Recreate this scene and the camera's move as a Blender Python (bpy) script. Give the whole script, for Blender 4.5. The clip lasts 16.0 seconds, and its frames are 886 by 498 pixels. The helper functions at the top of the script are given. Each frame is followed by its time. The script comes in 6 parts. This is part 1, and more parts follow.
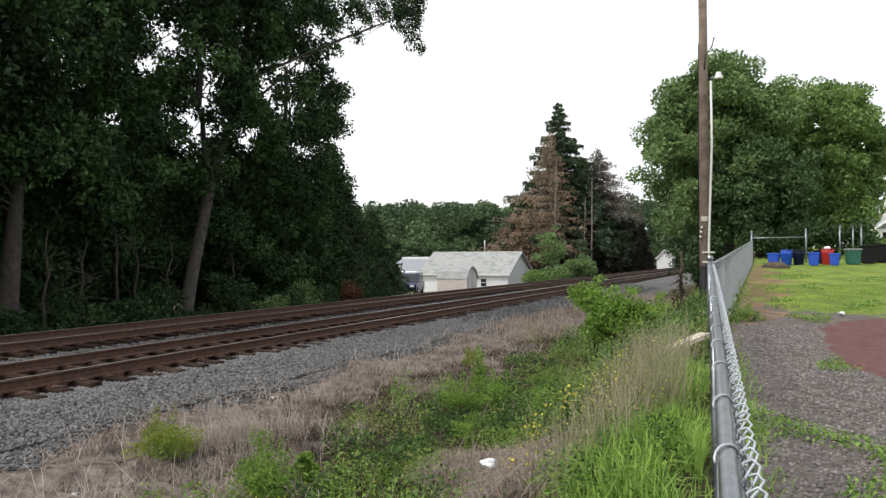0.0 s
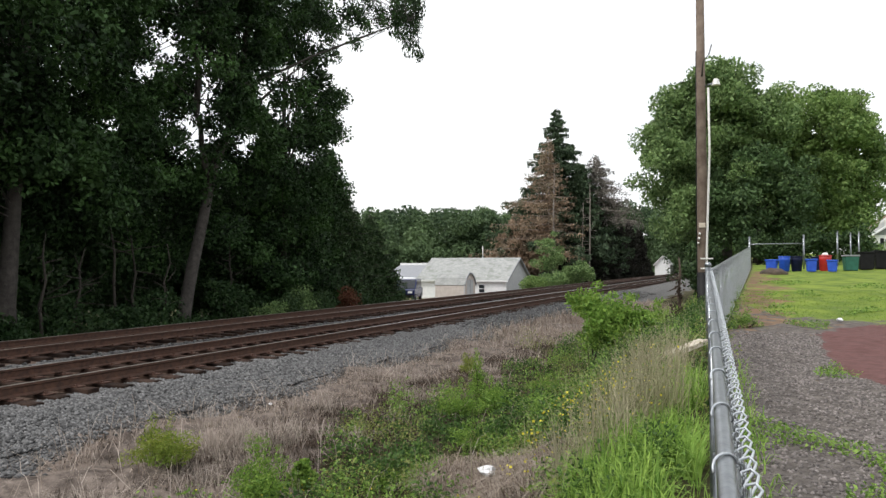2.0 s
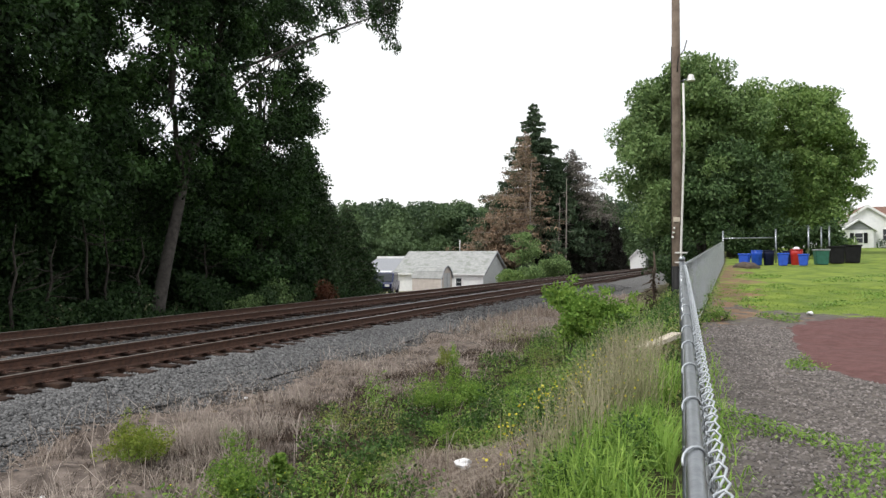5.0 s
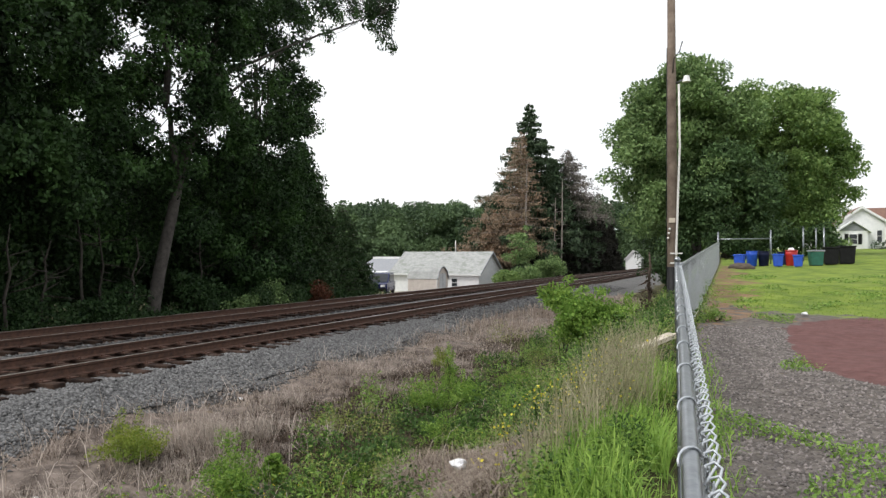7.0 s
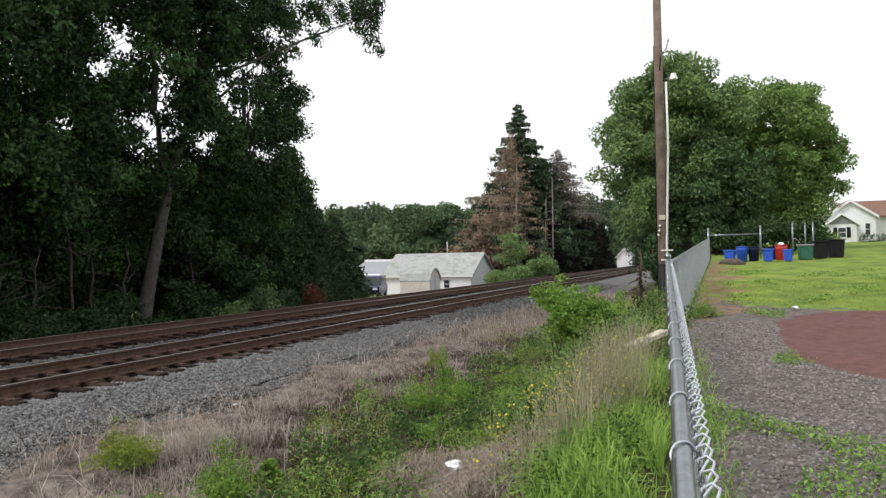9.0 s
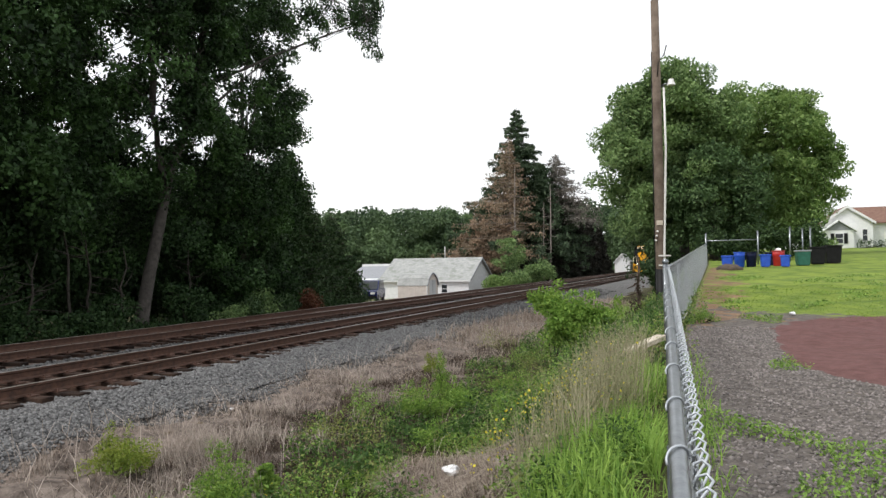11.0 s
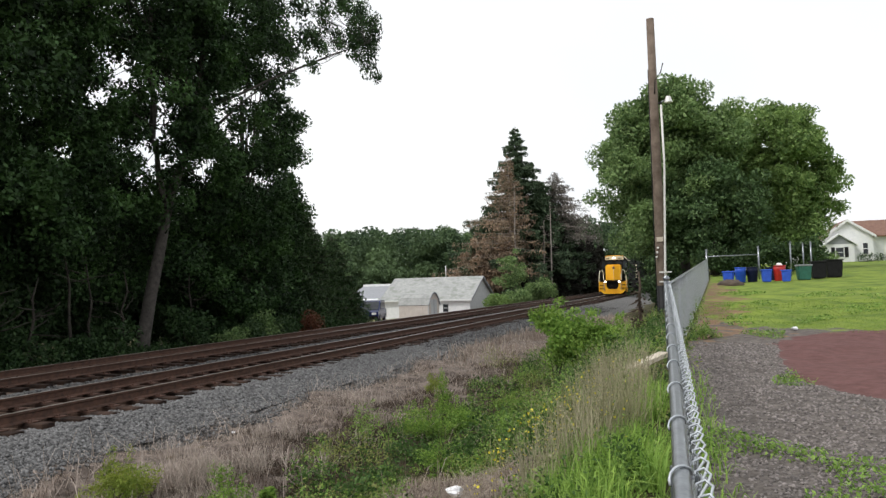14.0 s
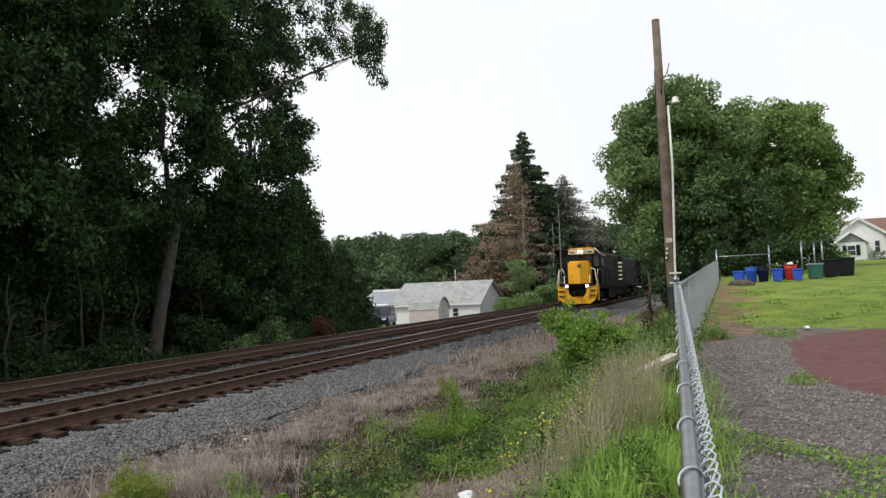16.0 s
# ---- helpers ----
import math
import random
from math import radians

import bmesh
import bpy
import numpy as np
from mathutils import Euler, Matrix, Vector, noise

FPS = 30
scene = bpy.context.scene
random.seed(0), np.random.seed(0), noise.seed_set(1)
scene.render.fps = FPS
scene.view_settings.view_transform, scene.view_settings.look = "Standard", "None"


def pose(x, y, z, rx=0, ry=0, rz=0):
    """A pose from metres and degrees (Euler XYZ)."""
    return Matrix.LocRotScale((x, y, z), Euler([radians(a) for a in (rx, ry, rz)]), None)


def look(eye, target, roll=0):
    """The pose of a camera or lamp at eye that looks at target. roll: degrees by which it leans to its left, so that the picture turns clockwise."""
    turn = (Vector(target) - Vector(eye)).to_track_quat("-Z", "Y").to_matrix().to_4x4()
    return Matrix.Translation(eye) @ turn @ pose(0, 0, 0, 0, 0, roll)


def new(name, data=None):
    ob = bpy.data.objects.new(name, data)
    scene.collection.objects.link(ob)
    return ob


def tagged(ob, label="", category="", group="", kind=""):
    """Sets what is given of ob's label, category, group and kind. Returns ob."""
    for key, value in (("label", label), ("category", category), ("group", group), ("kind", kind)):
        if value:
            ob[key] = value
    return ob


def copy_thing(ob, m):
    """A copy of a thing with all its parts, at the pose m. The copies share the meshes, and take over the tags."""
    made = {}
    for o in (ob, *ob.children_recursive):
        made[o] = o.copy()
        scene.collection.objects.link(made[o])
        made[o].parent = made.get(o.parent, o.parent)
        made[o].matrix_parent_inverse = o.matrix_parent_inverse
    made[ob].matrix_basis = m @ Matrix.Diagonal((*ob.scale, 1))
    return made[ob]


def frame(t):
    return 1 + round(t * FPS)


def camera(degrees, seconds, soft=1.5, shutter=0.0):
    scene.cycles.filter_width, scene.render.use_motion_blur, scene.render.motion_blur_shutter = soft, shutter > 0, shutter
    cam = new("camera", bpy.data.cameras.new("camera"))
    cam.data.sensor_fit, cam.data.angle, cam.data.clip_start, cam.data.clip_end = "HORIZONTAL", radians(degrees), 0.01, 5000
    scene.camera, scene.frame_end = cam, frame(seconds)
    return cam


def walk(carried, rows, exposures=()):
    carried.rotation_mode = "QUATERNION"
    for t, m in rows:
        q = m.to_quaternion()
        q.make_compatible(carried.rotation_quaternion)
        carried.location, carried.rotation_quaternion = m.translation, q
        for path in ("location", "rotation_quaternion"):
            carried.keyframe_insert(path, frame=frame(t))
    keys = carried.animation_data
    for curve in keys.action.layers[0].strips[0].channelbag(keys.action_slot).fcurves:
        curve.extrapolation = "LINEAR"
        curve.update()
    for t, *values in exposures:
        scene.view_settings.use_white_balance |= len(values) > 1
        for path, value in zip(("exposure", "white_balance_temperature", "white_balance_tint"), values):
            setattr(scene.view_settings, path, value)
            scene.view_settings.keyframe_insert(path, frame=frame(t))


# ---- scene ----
cam = camera(61.5, 16.0, soft=1.4)
PATH = [
    (0, -0.000, 0.000, 1.616, 22.59, 0.83, 0.05),
    (0.5, -0.002, 0.007, 1.613, 22.95, 0.85, -0.08),
    (1, -0.001, 0.004, 1.617, 22.80, 1.25, 0.10),
    (1.5, 0.000, 0.000, 1.620, 22.44, 1.36, 0.00),
    (2, 0.000, 0.007, 1.619, 22.45, 1.30, 0.03),
    (2.5, -0.001, 0.006, 1.619, 22.26, 0.68, -0.58),
    (3, 0.005, -0.008, 1.628, 20.37, 1.11, -0.51),
    (3.5, 0.007, -0.002, 1.630, 21.72, 1.21, -1.45),
    (4, 0.007, -0.000, 1.627, 21.13, 0.76, -0.75),
    (6.5, 0.007, -0.002, 1.625, 20.72, 0.82, 0.28),
    (7, 0.006, 0.005, 1.624, 20.36, 0.82, -0.14),
    (7.5, 0.011, 0.001, 1.626, 20.04, 1.29, 0.63),
    (8, 0.010, 0.003, 1.623, 19.76, 0.64, 0.57),
    (8.5, 0.009, 0.003, 1.622, 19.74, 0.65, 0.86),
    (9, 0.011, -0.002, 1.623, 19.73, 0.94, 1.04),
    (11.5, 0.014, -0.001, 1.620, 19.53, 1.56, 0.82),
    (12, 0.012, -0.008, 1.625, 19.51, 2.06, 0.79),
    (12.5, 0.017, -0.009, 1.627, 19.40, 2.46, 0.72),
    (13, 0.017, -0.005, 1.625, 19.21, 2.48, 0.85),
    (13.5, 0.018, -0.001, 1.624, 19.48, 2.43, 1.20),
    (14, 0.019, -0.008, 1.627, 19.64, 2.78, 1.64),
    (14.5, 0.023, -0.005, 1.629, 19.39, 3.03, 1.65),
    (15, 0.024, -0.010, 1.629, 19.82, 3.18, 1.81),
    (15.5, 0.028, -0.006, 1.626, 19.64, 3.19, 2.15),
    (16, 0.028, -0.014, 1.628, 20.38, 3.14, 2.49),
]
walk(cam, [(t, pose(x, y, z, 90 + pitch, roll, yaw)) for t, x, y, z, yaw, pitch, roll in PATH],
     exposures=[(0, 0.08, 6380, 10), (12.6, 0.08, 6380, 10), (13.8, -0.05, 6380, 10), (16, -0.14, 6380, 10)])

# ---- light: bright overcast sky, soft high sun ----
SUN_ELEV, SUN_AZ = 52, 228
world = bpy.data.worlds.new("overcast_sky")
scene.world = world
world.use_nodes = True
wn, wl = world.node_tree.nodes, world.node_tree.links
wn.clear()
sky = wn.new("ShaderNodeTexSky")
sky.sky_type, sky.sun_disc = "NISHITA", False
sky.sun_elevation, sky.sun_rotation = radians(SUN_ELEV), radians(SUN_AZ)
sky.air_density, sky.dust_density = 1.0, 4.0
dim = wn.new("ShaderNodeVectorMath"); dim.operation = "SCALE"; dim.inputs["Scale"].default_value = 0.10
wl.new(sky.outputs[0], dim.inputs[0])
co = wn.new("ShaderNodeTexCoord")
cn = wn.new("ShaderNodeTexNoise"); cn.inputs["Scale"].default_value = 3.0; cn.inputs["Detail"].default_value = 5
wl.new(co.outputs["Generated"], cn.inputs["Vector"])
cr = wn.new("ShaderNodeValToRGB")
cr.color_ramp.elements[0].position, cr.color_ramp.elements[0].color = 0.35, (1.18, 1.19, 1.21, 1)
cr.color_ramp.elements[1].position, cr.color_ramp.elements[1].color = 0.6, (1.24, 1.24, 1.22, 1)
wl.new(cn.outputs[0], cr.inputs[0])
wm = wn.new("ShaderNodeMixRGB"); wm.inputs[0].default_value = 0.86
wl.new(dim.outputs[0], wm.inputs[1]); wl.new(cr.outputs[0], wm.inputs[2])
bg = wn.new("ShaderNodeBackground"); bg.inputs["Strength"].default_value = 1.0
wl.new(wm.outputs[0], bg.inputs[0])
wo = wn.new("ShaderNodeOutputWorld"); wl.new(bg.outputs[0], wo.inputs[0])

sun = new("sun", bpy.data.lights.new("sun", "SUN"))
sun.data.energy, sun.data.angle, sun.data.color = 2.5, radians(12), (1.0, 0.96, 0.9)
az, el = radians(SUN_AZ), radians(SUN_ELEV)
sun.matrix_world = look((60 * math.sin(az) * math.cos(el), 60 * math.cos(az) * math.cos(el), 60 * math.sin(el)), (0, 0, 0))


# ---- materials ----
def mat(name, a, b, scale=6.0, rough=0.8, metal=0.0, bump=0.2, spots=None, vary=0.0, island=0.0, glow=0.0, spec=0.5):
    """Two-tone noise at two scales, optional spots (colour, amount, scale), colour varied by object or by loose piece."""
    m = bpy.data.materials.new(name)
    m.use_nodes = True
    n, l = m.node_tree.nodes, m.node_tree.links
    p = n["Principled BSDF"]
    p.inputs["Roughness"].default_value, p.inputs["Metallic"].default_value = rough, metal
    p.inputs["Specular IOR Level"].default_value = spec
    tc = n.new("ShaderNodeTexCoord")
    n1 = n.new("ShaderNodeTexNoise"); n1.inputs["Scale"].default_value = scale; n1.inputs["Detail"].default_value = 8
    n1.inputs["Roughness"].default_value = 0.65
    l.new(tc.outputs["Object"], n1.inputs["Vector"])
    ramp = n.new("ShaderNodeValToRGB")
    ramp.color_ramp.elements[0].position, ramp.color_ramp.elements[0].color = 0.33, (*a, 1)
    ramp.color_ramp.elements[1].position, ramp.color_ramp.elements[1].color = 0.68, (*b, 1)
    l.new(n1.outputs[0], ramp.inputs[0])
    out = ramp.outputs[0]
    if spots:
        colour, amount, sscale = spots
        n2 = n.new("ShaderNodeTexNoise"); n2.inputs["Scale"].default_value = sscale; n2.inputs["Detail"].default_value = 6
        l.new(tc.outputs["Object"], n2.inputs["Vector"])
        r2 = n.new("ShaderNodeValToRGB")
        r2.color_ramp.elements[0].position, r2.color_ramp.elements[1].position = 0.62 - amount * 0.3, 0.72 - amount * 0.3
        l.new(n2.outputs[0], r2.inputs[0])
        mx = n.new("ShaderNodeMixRGB"); mx.inputs[2].default_value = (*colour, 1)
        l.new(r2.outputs[0], mx.inputs[0]); l.new(out, mx.inputs[1])
        out = mx.outputs[0]
    if vary or island:
        src = n.new("ShaderNodeObjectInfo").outputs["Random"] if vary else n.new("ShaderNodeNewGeometry").outputs["Random Per Island"]
        mr = n.new("ShaderNodeMapRange")
        k = vary or island
        mr.inputs["To Min"].default_value, mr.inputs["To Max"].default_value = 1 - k, 1 + k
        l.new(src, mr.inputs["Value"])
        hs = n.new("ShaderNodeHueSaturation")
        l.new(mr.outputs[0], hs.inputs["Value"]); l.new(out, hs.inputs["Color"])
        out = hs.outputs[0]
    l.new(out, p.inputs["Base Color"])
    if bump:
        bn = n.new("ShaderNodeBump"); bn.inputs["Strength"].default_value = bump; bn.inputs["Distance"].default_value = 0.02
        n3 = n.new("ShaderNodeTexNoise"); n3.inputs["Scale"].default_value = scale * 5; n3.inputs["Detail"].default_value = 5
        l.new(tc.outputs["Object"], n3.inputs["Vector"])
        l.new(n3.outputs[0], bn.inputs["Height"]); l.new(bn.outputs[0], p.inputs["Normal"])
    if glow:
        l.new(out, p.inputs["Emission Color"]); p.inputs["Emission Strength"].default_value = glow
    return m


def leaf_mat(name, a, b, c, through_light=0.3, rough=0.55, patch=0.35):
    """Foliage: each leaf its own tone between a and b, patches of c, some light shining through."""
    m = bpy.data.materials.new(name)
    m.use_nodes = True
    n, l = m.node_tree.nodes, m.node_tree.links
    p = n["Principled BSDF"]
    p.inputs["Roughness"].default_value = rough
    p.inputs["Specular IOR Level"].default_value = 0.16
    g = n.new("ShaderNodeNewGeometry")
    ramp = n.new("ShaderNodeValToRGB")
    ramp.color_ramp.elements[0].color, ramp.color_ramp.elements[1].color = (*a, 1), (*b, 1)
    l.new(g.outputs["Random Per Island"], ramp.inputs[0])
    tc = n.new("ShaderNodeTexCoord")
    nz = n.new("ShaderNodeTexNoise"); nz.inputs["Scale"].default_value = patch; nz.inputs["Detail"].default_value = 4
    l.new(tc.outputs["Object"], nz.inputs["Vector"])
    r2 = n.new("ShaderNodeValToRGB")
    r2.color_ramp.elements[0].position, r2.color_ramp.elements[1].position = 0.45, 0.7
    l.new(nz.outputs[0], r2.inputs[0])
    mx = n.new("ShaderNodeMixRGB"); mx.inputs[2].default_value = (*c, 1)
    l.new(r2.outputs[0], mx.inputs[0]); l.new(ramp.outputs[0], mx.inputs[1])
    l.new(mx.outputs[0], p.inputs["Base Color"])
    tr = n.new("ShaderNodeBsdfTranslucent"); l.new(mx.outputs[0], tr.inputs[0])
    sh = n.new("ShaderNodeMixShader"); sh.inputs[0].default_value = through_light
    o = n["Material Output"]
    l.new(p.outputs[0], sh.inputs[1]); l.new(tr.outputs[0], sh.inputs[2]); l.new(sh.outputs[0], o.inputs[0])
    return m


M_RAIL = mat("rusty_rail_steel", (0.05, 0.028, 0.02), (0.12, 0.06, 0.04), 9, 0.75, 0.3, 0.2)
M_SHINE = mat("worn_rail_head", (0.30, 0.27, 0.25), (0.42, 0.39, 0.36), 20, 0.4, 0.7, 0.05)
M_TIE = mat("creosoted_tie_wood", (0.012, 0.008, 0.007), (0.055, 0.034, 0.025), 5, 0.95, 0, 0.6, vary=0.5, spec=0.15)
M_PLATE = mat("rusty_tie_plate", (0.055, 0.03, 0.022), (0.11, 0.055, 0.038), 12, 0.85, 0.2, 0.2)
M_STONE = mat("grey_ballast_stone", (0.06, 0.06, 0.061), (0.155, 0.154, 0.155), 14, 0.9, 0, 0.3, island=0.65)
M_PEBBLE = mat("brown_grey_lot_gravel", (0.10, 0.088, 0.083), (0.23, 0.205, 0.195), 20, 0.9, 0, 0.3, island=0.5)
M_GALV = mat("galvanised_steel", (0.17, 0.185, 0.20), (0.28, 0.30, 0.32), 25, 0.30, 0.85, 0.04)
M_WIRE = mat("galvanised_wire", (0.38, 0.41, 0.44), (0.56, 0.59, 0.62), 25, 0.5, 0.5, 0.0)
M_BARK = mat("grey_brown_bark", (0.03, 0.026, 0.023), (0.082, 0.072, 0.064), 5, 0.95, 0, 0.9)
M_BARKD = mat("dark_bark", (0.022, 0.018, 0.015), (0.065, 0.055, 0.045), 5, 0.95, 0, 0.9)
M_BARKP = mat("pale_dead_bark", (0.20, 0.17, 0.15), (0.34, 0.30, 0.27), 6, 0.95, 0, 0.6)
M_POLE = mat("weathered_pole_wood", (0.10, 0.075, 0.058), (0.22, 0.175, 0.14), 3, 0.9, 0, 0.6, spec=0.2)
M_PVC = mat("white_conduit", (0.62, 0.60, 0.58), (0.74, 0.73, 0.71), 8, 0.5, 0, 0.02)
# near-black tones stand for the wood's shade, bright patches for lit leaf clusters
L_DARK = leaf_mat("shade_toned_hardwood_leaf", (0.004, 0.010, 0.004), (0.034, 0.07, 0.024), (0.075, 0.15, 0.042), 0.08, patch=0.55)
L_MAPLE = leaf_mat("maple_leaf", (0.05, 0.105, 0.035), (0.26, 0.36, 0.145), (0.22, 0.33, 0.12), 0.3, patch=0.6)
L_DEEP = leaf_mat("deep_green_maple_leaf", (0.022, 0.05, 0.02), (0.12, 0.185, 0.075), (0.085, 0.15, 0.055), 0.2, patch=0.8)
L_MAPLE2 = leaf_mat("bright_maple_leaf", (0.07, 0.14, 0.04), (0.26, 0.36, 0.12), (0.22, 0.33, 0.10), 0.3, patch=0.6)
# leaf colour lowered to carry the deep shade below the trees
L_UNDER = leaf_mat("shade_toned_understory_leaf", (0.010, 0.025, 0.010), (0.055, 0.10, 0.034), (0.028, 0.058, 0.022), 0.18)
L_SHRUB = leaf_mat("fresh_shrub_leaf", (0.08, 0.17, 0.03), (0.30, 0.44, 0.09), (0.16, 0.29, 0.05), 0.35, patch=1.5)
L_YELLOW = leaf_mat("yellow_green_leaf", (0.14, 0.20, 0.035), (0.30, 0.34, 0.06), (0.16, 0.24, 0.045), 0.3, patch=2)
L_SPRUCE = leaf_mat("spruce_needles", (0.03, 0.056, 0.032), (0.11, 0.155, 0.085), (0.06, 0.095, 0.05), 0.1)
L_BROWN = leaf_mat("dead_brown_needles", (0.17, 0.12, 0.08), (0.42, 0.30, 0.21), (0.22, 0.19, 0.135), 0.15)
L_GREYN = leaf_mat("bare_grey_twigs", (0.10, 0.085, 0.075), (0.24, 0.215, 0.19), (0.12, 0.12, 0.10), 0.1)
L_PURPLE = leaf_mat("dark_purple_leaf", (0.012, 0.012, 0.010), (0.035, 0.03, 0.025), (0.02, 0.025, 0.015), 0.15)
L_RED = leaf_mat("rust_red_leaf", (0.09, 0.035, 0.02), (0.19, 0.075, 0.045), (0.10, 0.06, 0.03), 0.2)
L_EVER = leaf_mat("evergreen_spray", (0.018, 0.04, 0.017), (0.075, 0.12, 0.045), (0.04, 0.08, 0.028), 0.15, patch=0.9)
L_WOODS = leaf_mat("far_woods_leaf", (0.036, 0.066, 0.036), (0.095, 0.145, 0.07), (0.125, 0.19, 0.08), 0.15, patch=0.05)
L_GRASS = leaf_mat("green_grass_blade", (0.11, 0.22, 0.04), (0.38, 0.54, 0.12), (0.24, 0.39, 0.075), 0.4, patch=1.2)
L_LAWN = leaf_mat("lawn_blade", (0.10, 0.17, 0.025), (0.25, 0.36, 0.055), (0.20, 0.32, 0.045), 0.35, patch=0.5)
L_DRY = leaf_mat("dry_straw_blade", (0.20, 0.155, 0.125), (0.50, 0.43, 0.36), (0.24, 0.185, 0.15), 0.25, 0.8, patch=1.0)
L_HERB = leaf_mat("ditch_herb_leaf", (0.07, 0.15, 0.033), (0.30, 0.44, 0.10), (0.20, 0.33, 0.07), 0.3, patch=2.5)
L_HERB2 = leaf_mat("dark_ditch_herb_leaf", (0.03, 0.07, 0.02), (0.11, 0.19, 0.05), (0.06, 0.12, 0.03), 0.3, patch=2.5)
L_HERB3 = leaf_mat("olive_ditch_herb_leaf", (0.14, 0.17, 0.045), (0.34, 0.37, 0.12), (0.2, 0.22, 0.08), 0.3, patch=2.5)
L_DARKDRY = leaf_mat("rotted_stem", (0.03, 0.022, 0.016), (0.12, 0.085, 0.065), (0.05, 0.04, 0.03), 0.1, 0.9, patch=2)
L_STRAW = leaf_mat("pale_straw", (0.25, 0.21, 0.18), (0.52, 0.455, 0.40), (0.34, 0.285, 0.245), 0.25, 0.8, patch=1.0)
L_PALE = leaf_mat("pale_seed_stalk", (0.24, 0.215, 0.135), (0.47, 0.43, 0.30), (0.30, 0.30, 0.165), 0.3, 0.8, patch=1.0)
L_FLOWER = leaf_mat("yellow_petal", (0.62, 0.52, 0.04), (0.8, 0.7, 0.09), (0.66, 0.6, 0.08), 0.3)
M_WHITE = mat("white_siding", (0.66, 0.67, 0.68), (0.78, 0.78, 0.78), 3, 0.6, 0, 0.05)
M_GREYW = mat("pale_grey_siding", (0.42, 0.44, 0.45), (0.52, 0.53, 0.54), 3, 0.7, 0, 0.05)
M_ROOFG = mat("weathered_grey_shingle", (0.24, 0.25, 0.245), (0.37, 0.375, 0.365), 2.5, 0.9, 0, 0.5, spots=((0.22, 0.235, 0.215), 0.3, 1.2))
M_ROOFB = mat("brown_shingle", (0.13, 0.07, 0.05), (0.21, 0.12, 0.09), 4, 0.9, 0, 0.5)
M_SHED = mat("beige_shed_board", (0.48, 0.43, 0.39), (0.60, 0.55, 0.50), 3, 0.8, 0, 0.1)
M_TRIM = mat("grey_trim", (0.20, 0.21, 0.23), (0.28, 0.29, 0.31), 5, 0.7, 0, 0.05)
M_GLASS = mat("dark_window_glass", (0.012, 0.014, 0.018), (0.03, 0.035, 0.04), 3, 0.08, 0, 0.0)
M_BLUEP = mat("blue_barrel_plastic", (0.012, 0.06, 0.42), (0.02, 0.10, 0.58), 5, 0.45, 0, 0.05)
M_NAVY = mat("navy_plastic", (0.004, 0.007, 0.028), (0.009, 0.014, 0.045), 5, 0.6, 0, 0.05, spec=0.2)
M_RED = mat("red_plastic", (0.38, 0.015, 0.015), (0.52, 0.03, 0.03), 5, 0.45, 0, 0.05)
M_GREEN = mat("green_plastic", (0.01, 0.08, 0.055), (0.02, 0.13, 0.09), 5, 0.5, 0, 0.05)
M_BLACK = mat("black_plastic", (0.005, 0.005, 0.006), (0.014, 0.014, 0.015), 5, 0.6, 0, 0.05, spec=0.2)
M_LY = mat("yellow_loco_paint", (0.80, 0.38, 0.004), (0.92, 0.47, 0.008), 2, 0.5, 0, 0.03)
M_LK = mat("black_loco_paint", (0.004, 0.0045, 0.004), (0.011, 0.012, 0.011), 3, 0.75, 0, 0.05, spec=0.12)
M_LU = mat("sooty_underframe", (0.005, 0.0045, 0.004), (0.016, 0.013, 0.011), 6, 0.9, 0.0, 0.3, spec=0.1)
M_LCREAM = mat("cream_loco_paint", (0.60, 0.55, 0.40), (0.72, 0.66, 0.50), 3, 0.5, 0, 0.05)
M_LAMP = mat("lit_headlight", (1.0, 0.93, 0.80), (1.0, 0.96, 0.86), 3, 0.3, 0, 0.0, glow=4.0)
M_CARBLUE = mat("dark_blue_car_paint", (0.008, 0.014, 0.06), (0.012, 0.02, 0.085), 3, 0.25, 0.2, 0.0)
M_CARWHITE = mat("white_car_paint", (0.66, 0.67, 0.68), (0.74, 0.75, 0.76), 3, 0.3, 0, 0.0)
M_TYRE = mat("tyre_rubber", (0.012, 0.012, 0.012), (0.03, 0.03, 0.03), 12, 0.9, 0, 0.2)
M_PLANK = mat("bleached_plank", (0.46, 0.40, 0.32), (0.62, 0.56, 0.47), 5, 0.85, 0, 0.3)
M_DIRT = mat("dark_soil", (0.04, 0.03, 0.022), (0.10, 0.075, 0.055), 6, 0.95, 0, 0.8)
M_PAPER = mat("white_litter_film", (0.66, 0.67, 0.70), (0.8, 0.8, 0.82), 12, 0.5, 0, 0.2)
M_CERAM = mat("white_insulator", (0.6, 0.6, 0.58), (0.75, 0.74, 0.72), 8, 0.3, 0, 0.0)


# ---- mesh helpers ----
def part(name, bm, material, parent=None, label=""):
    """Links a bmesh (or ready mesh) as one object, under a thing or part if given."""
    me = bm
    if isinstance(bm, bmesh.types.BMesh):
        me = bpy.data.meshes.new(name)
        bm.normal_update()
        bm.to_mesh(me)
        bm.free()
    if not me.materials:
        me.materials.append(material)
    ob = new(name, me)
    if parent:
        ob.parent = parent
    return tagged(ob, label)


def thing(name, x, y, z, turn=0, label="", category="", group="", kind=""):
    ob = new(name)
    ob.matrix_basis = pose(x, y, z, 0, 0, turn)
    return tagged(ob, label, category, group, kind)


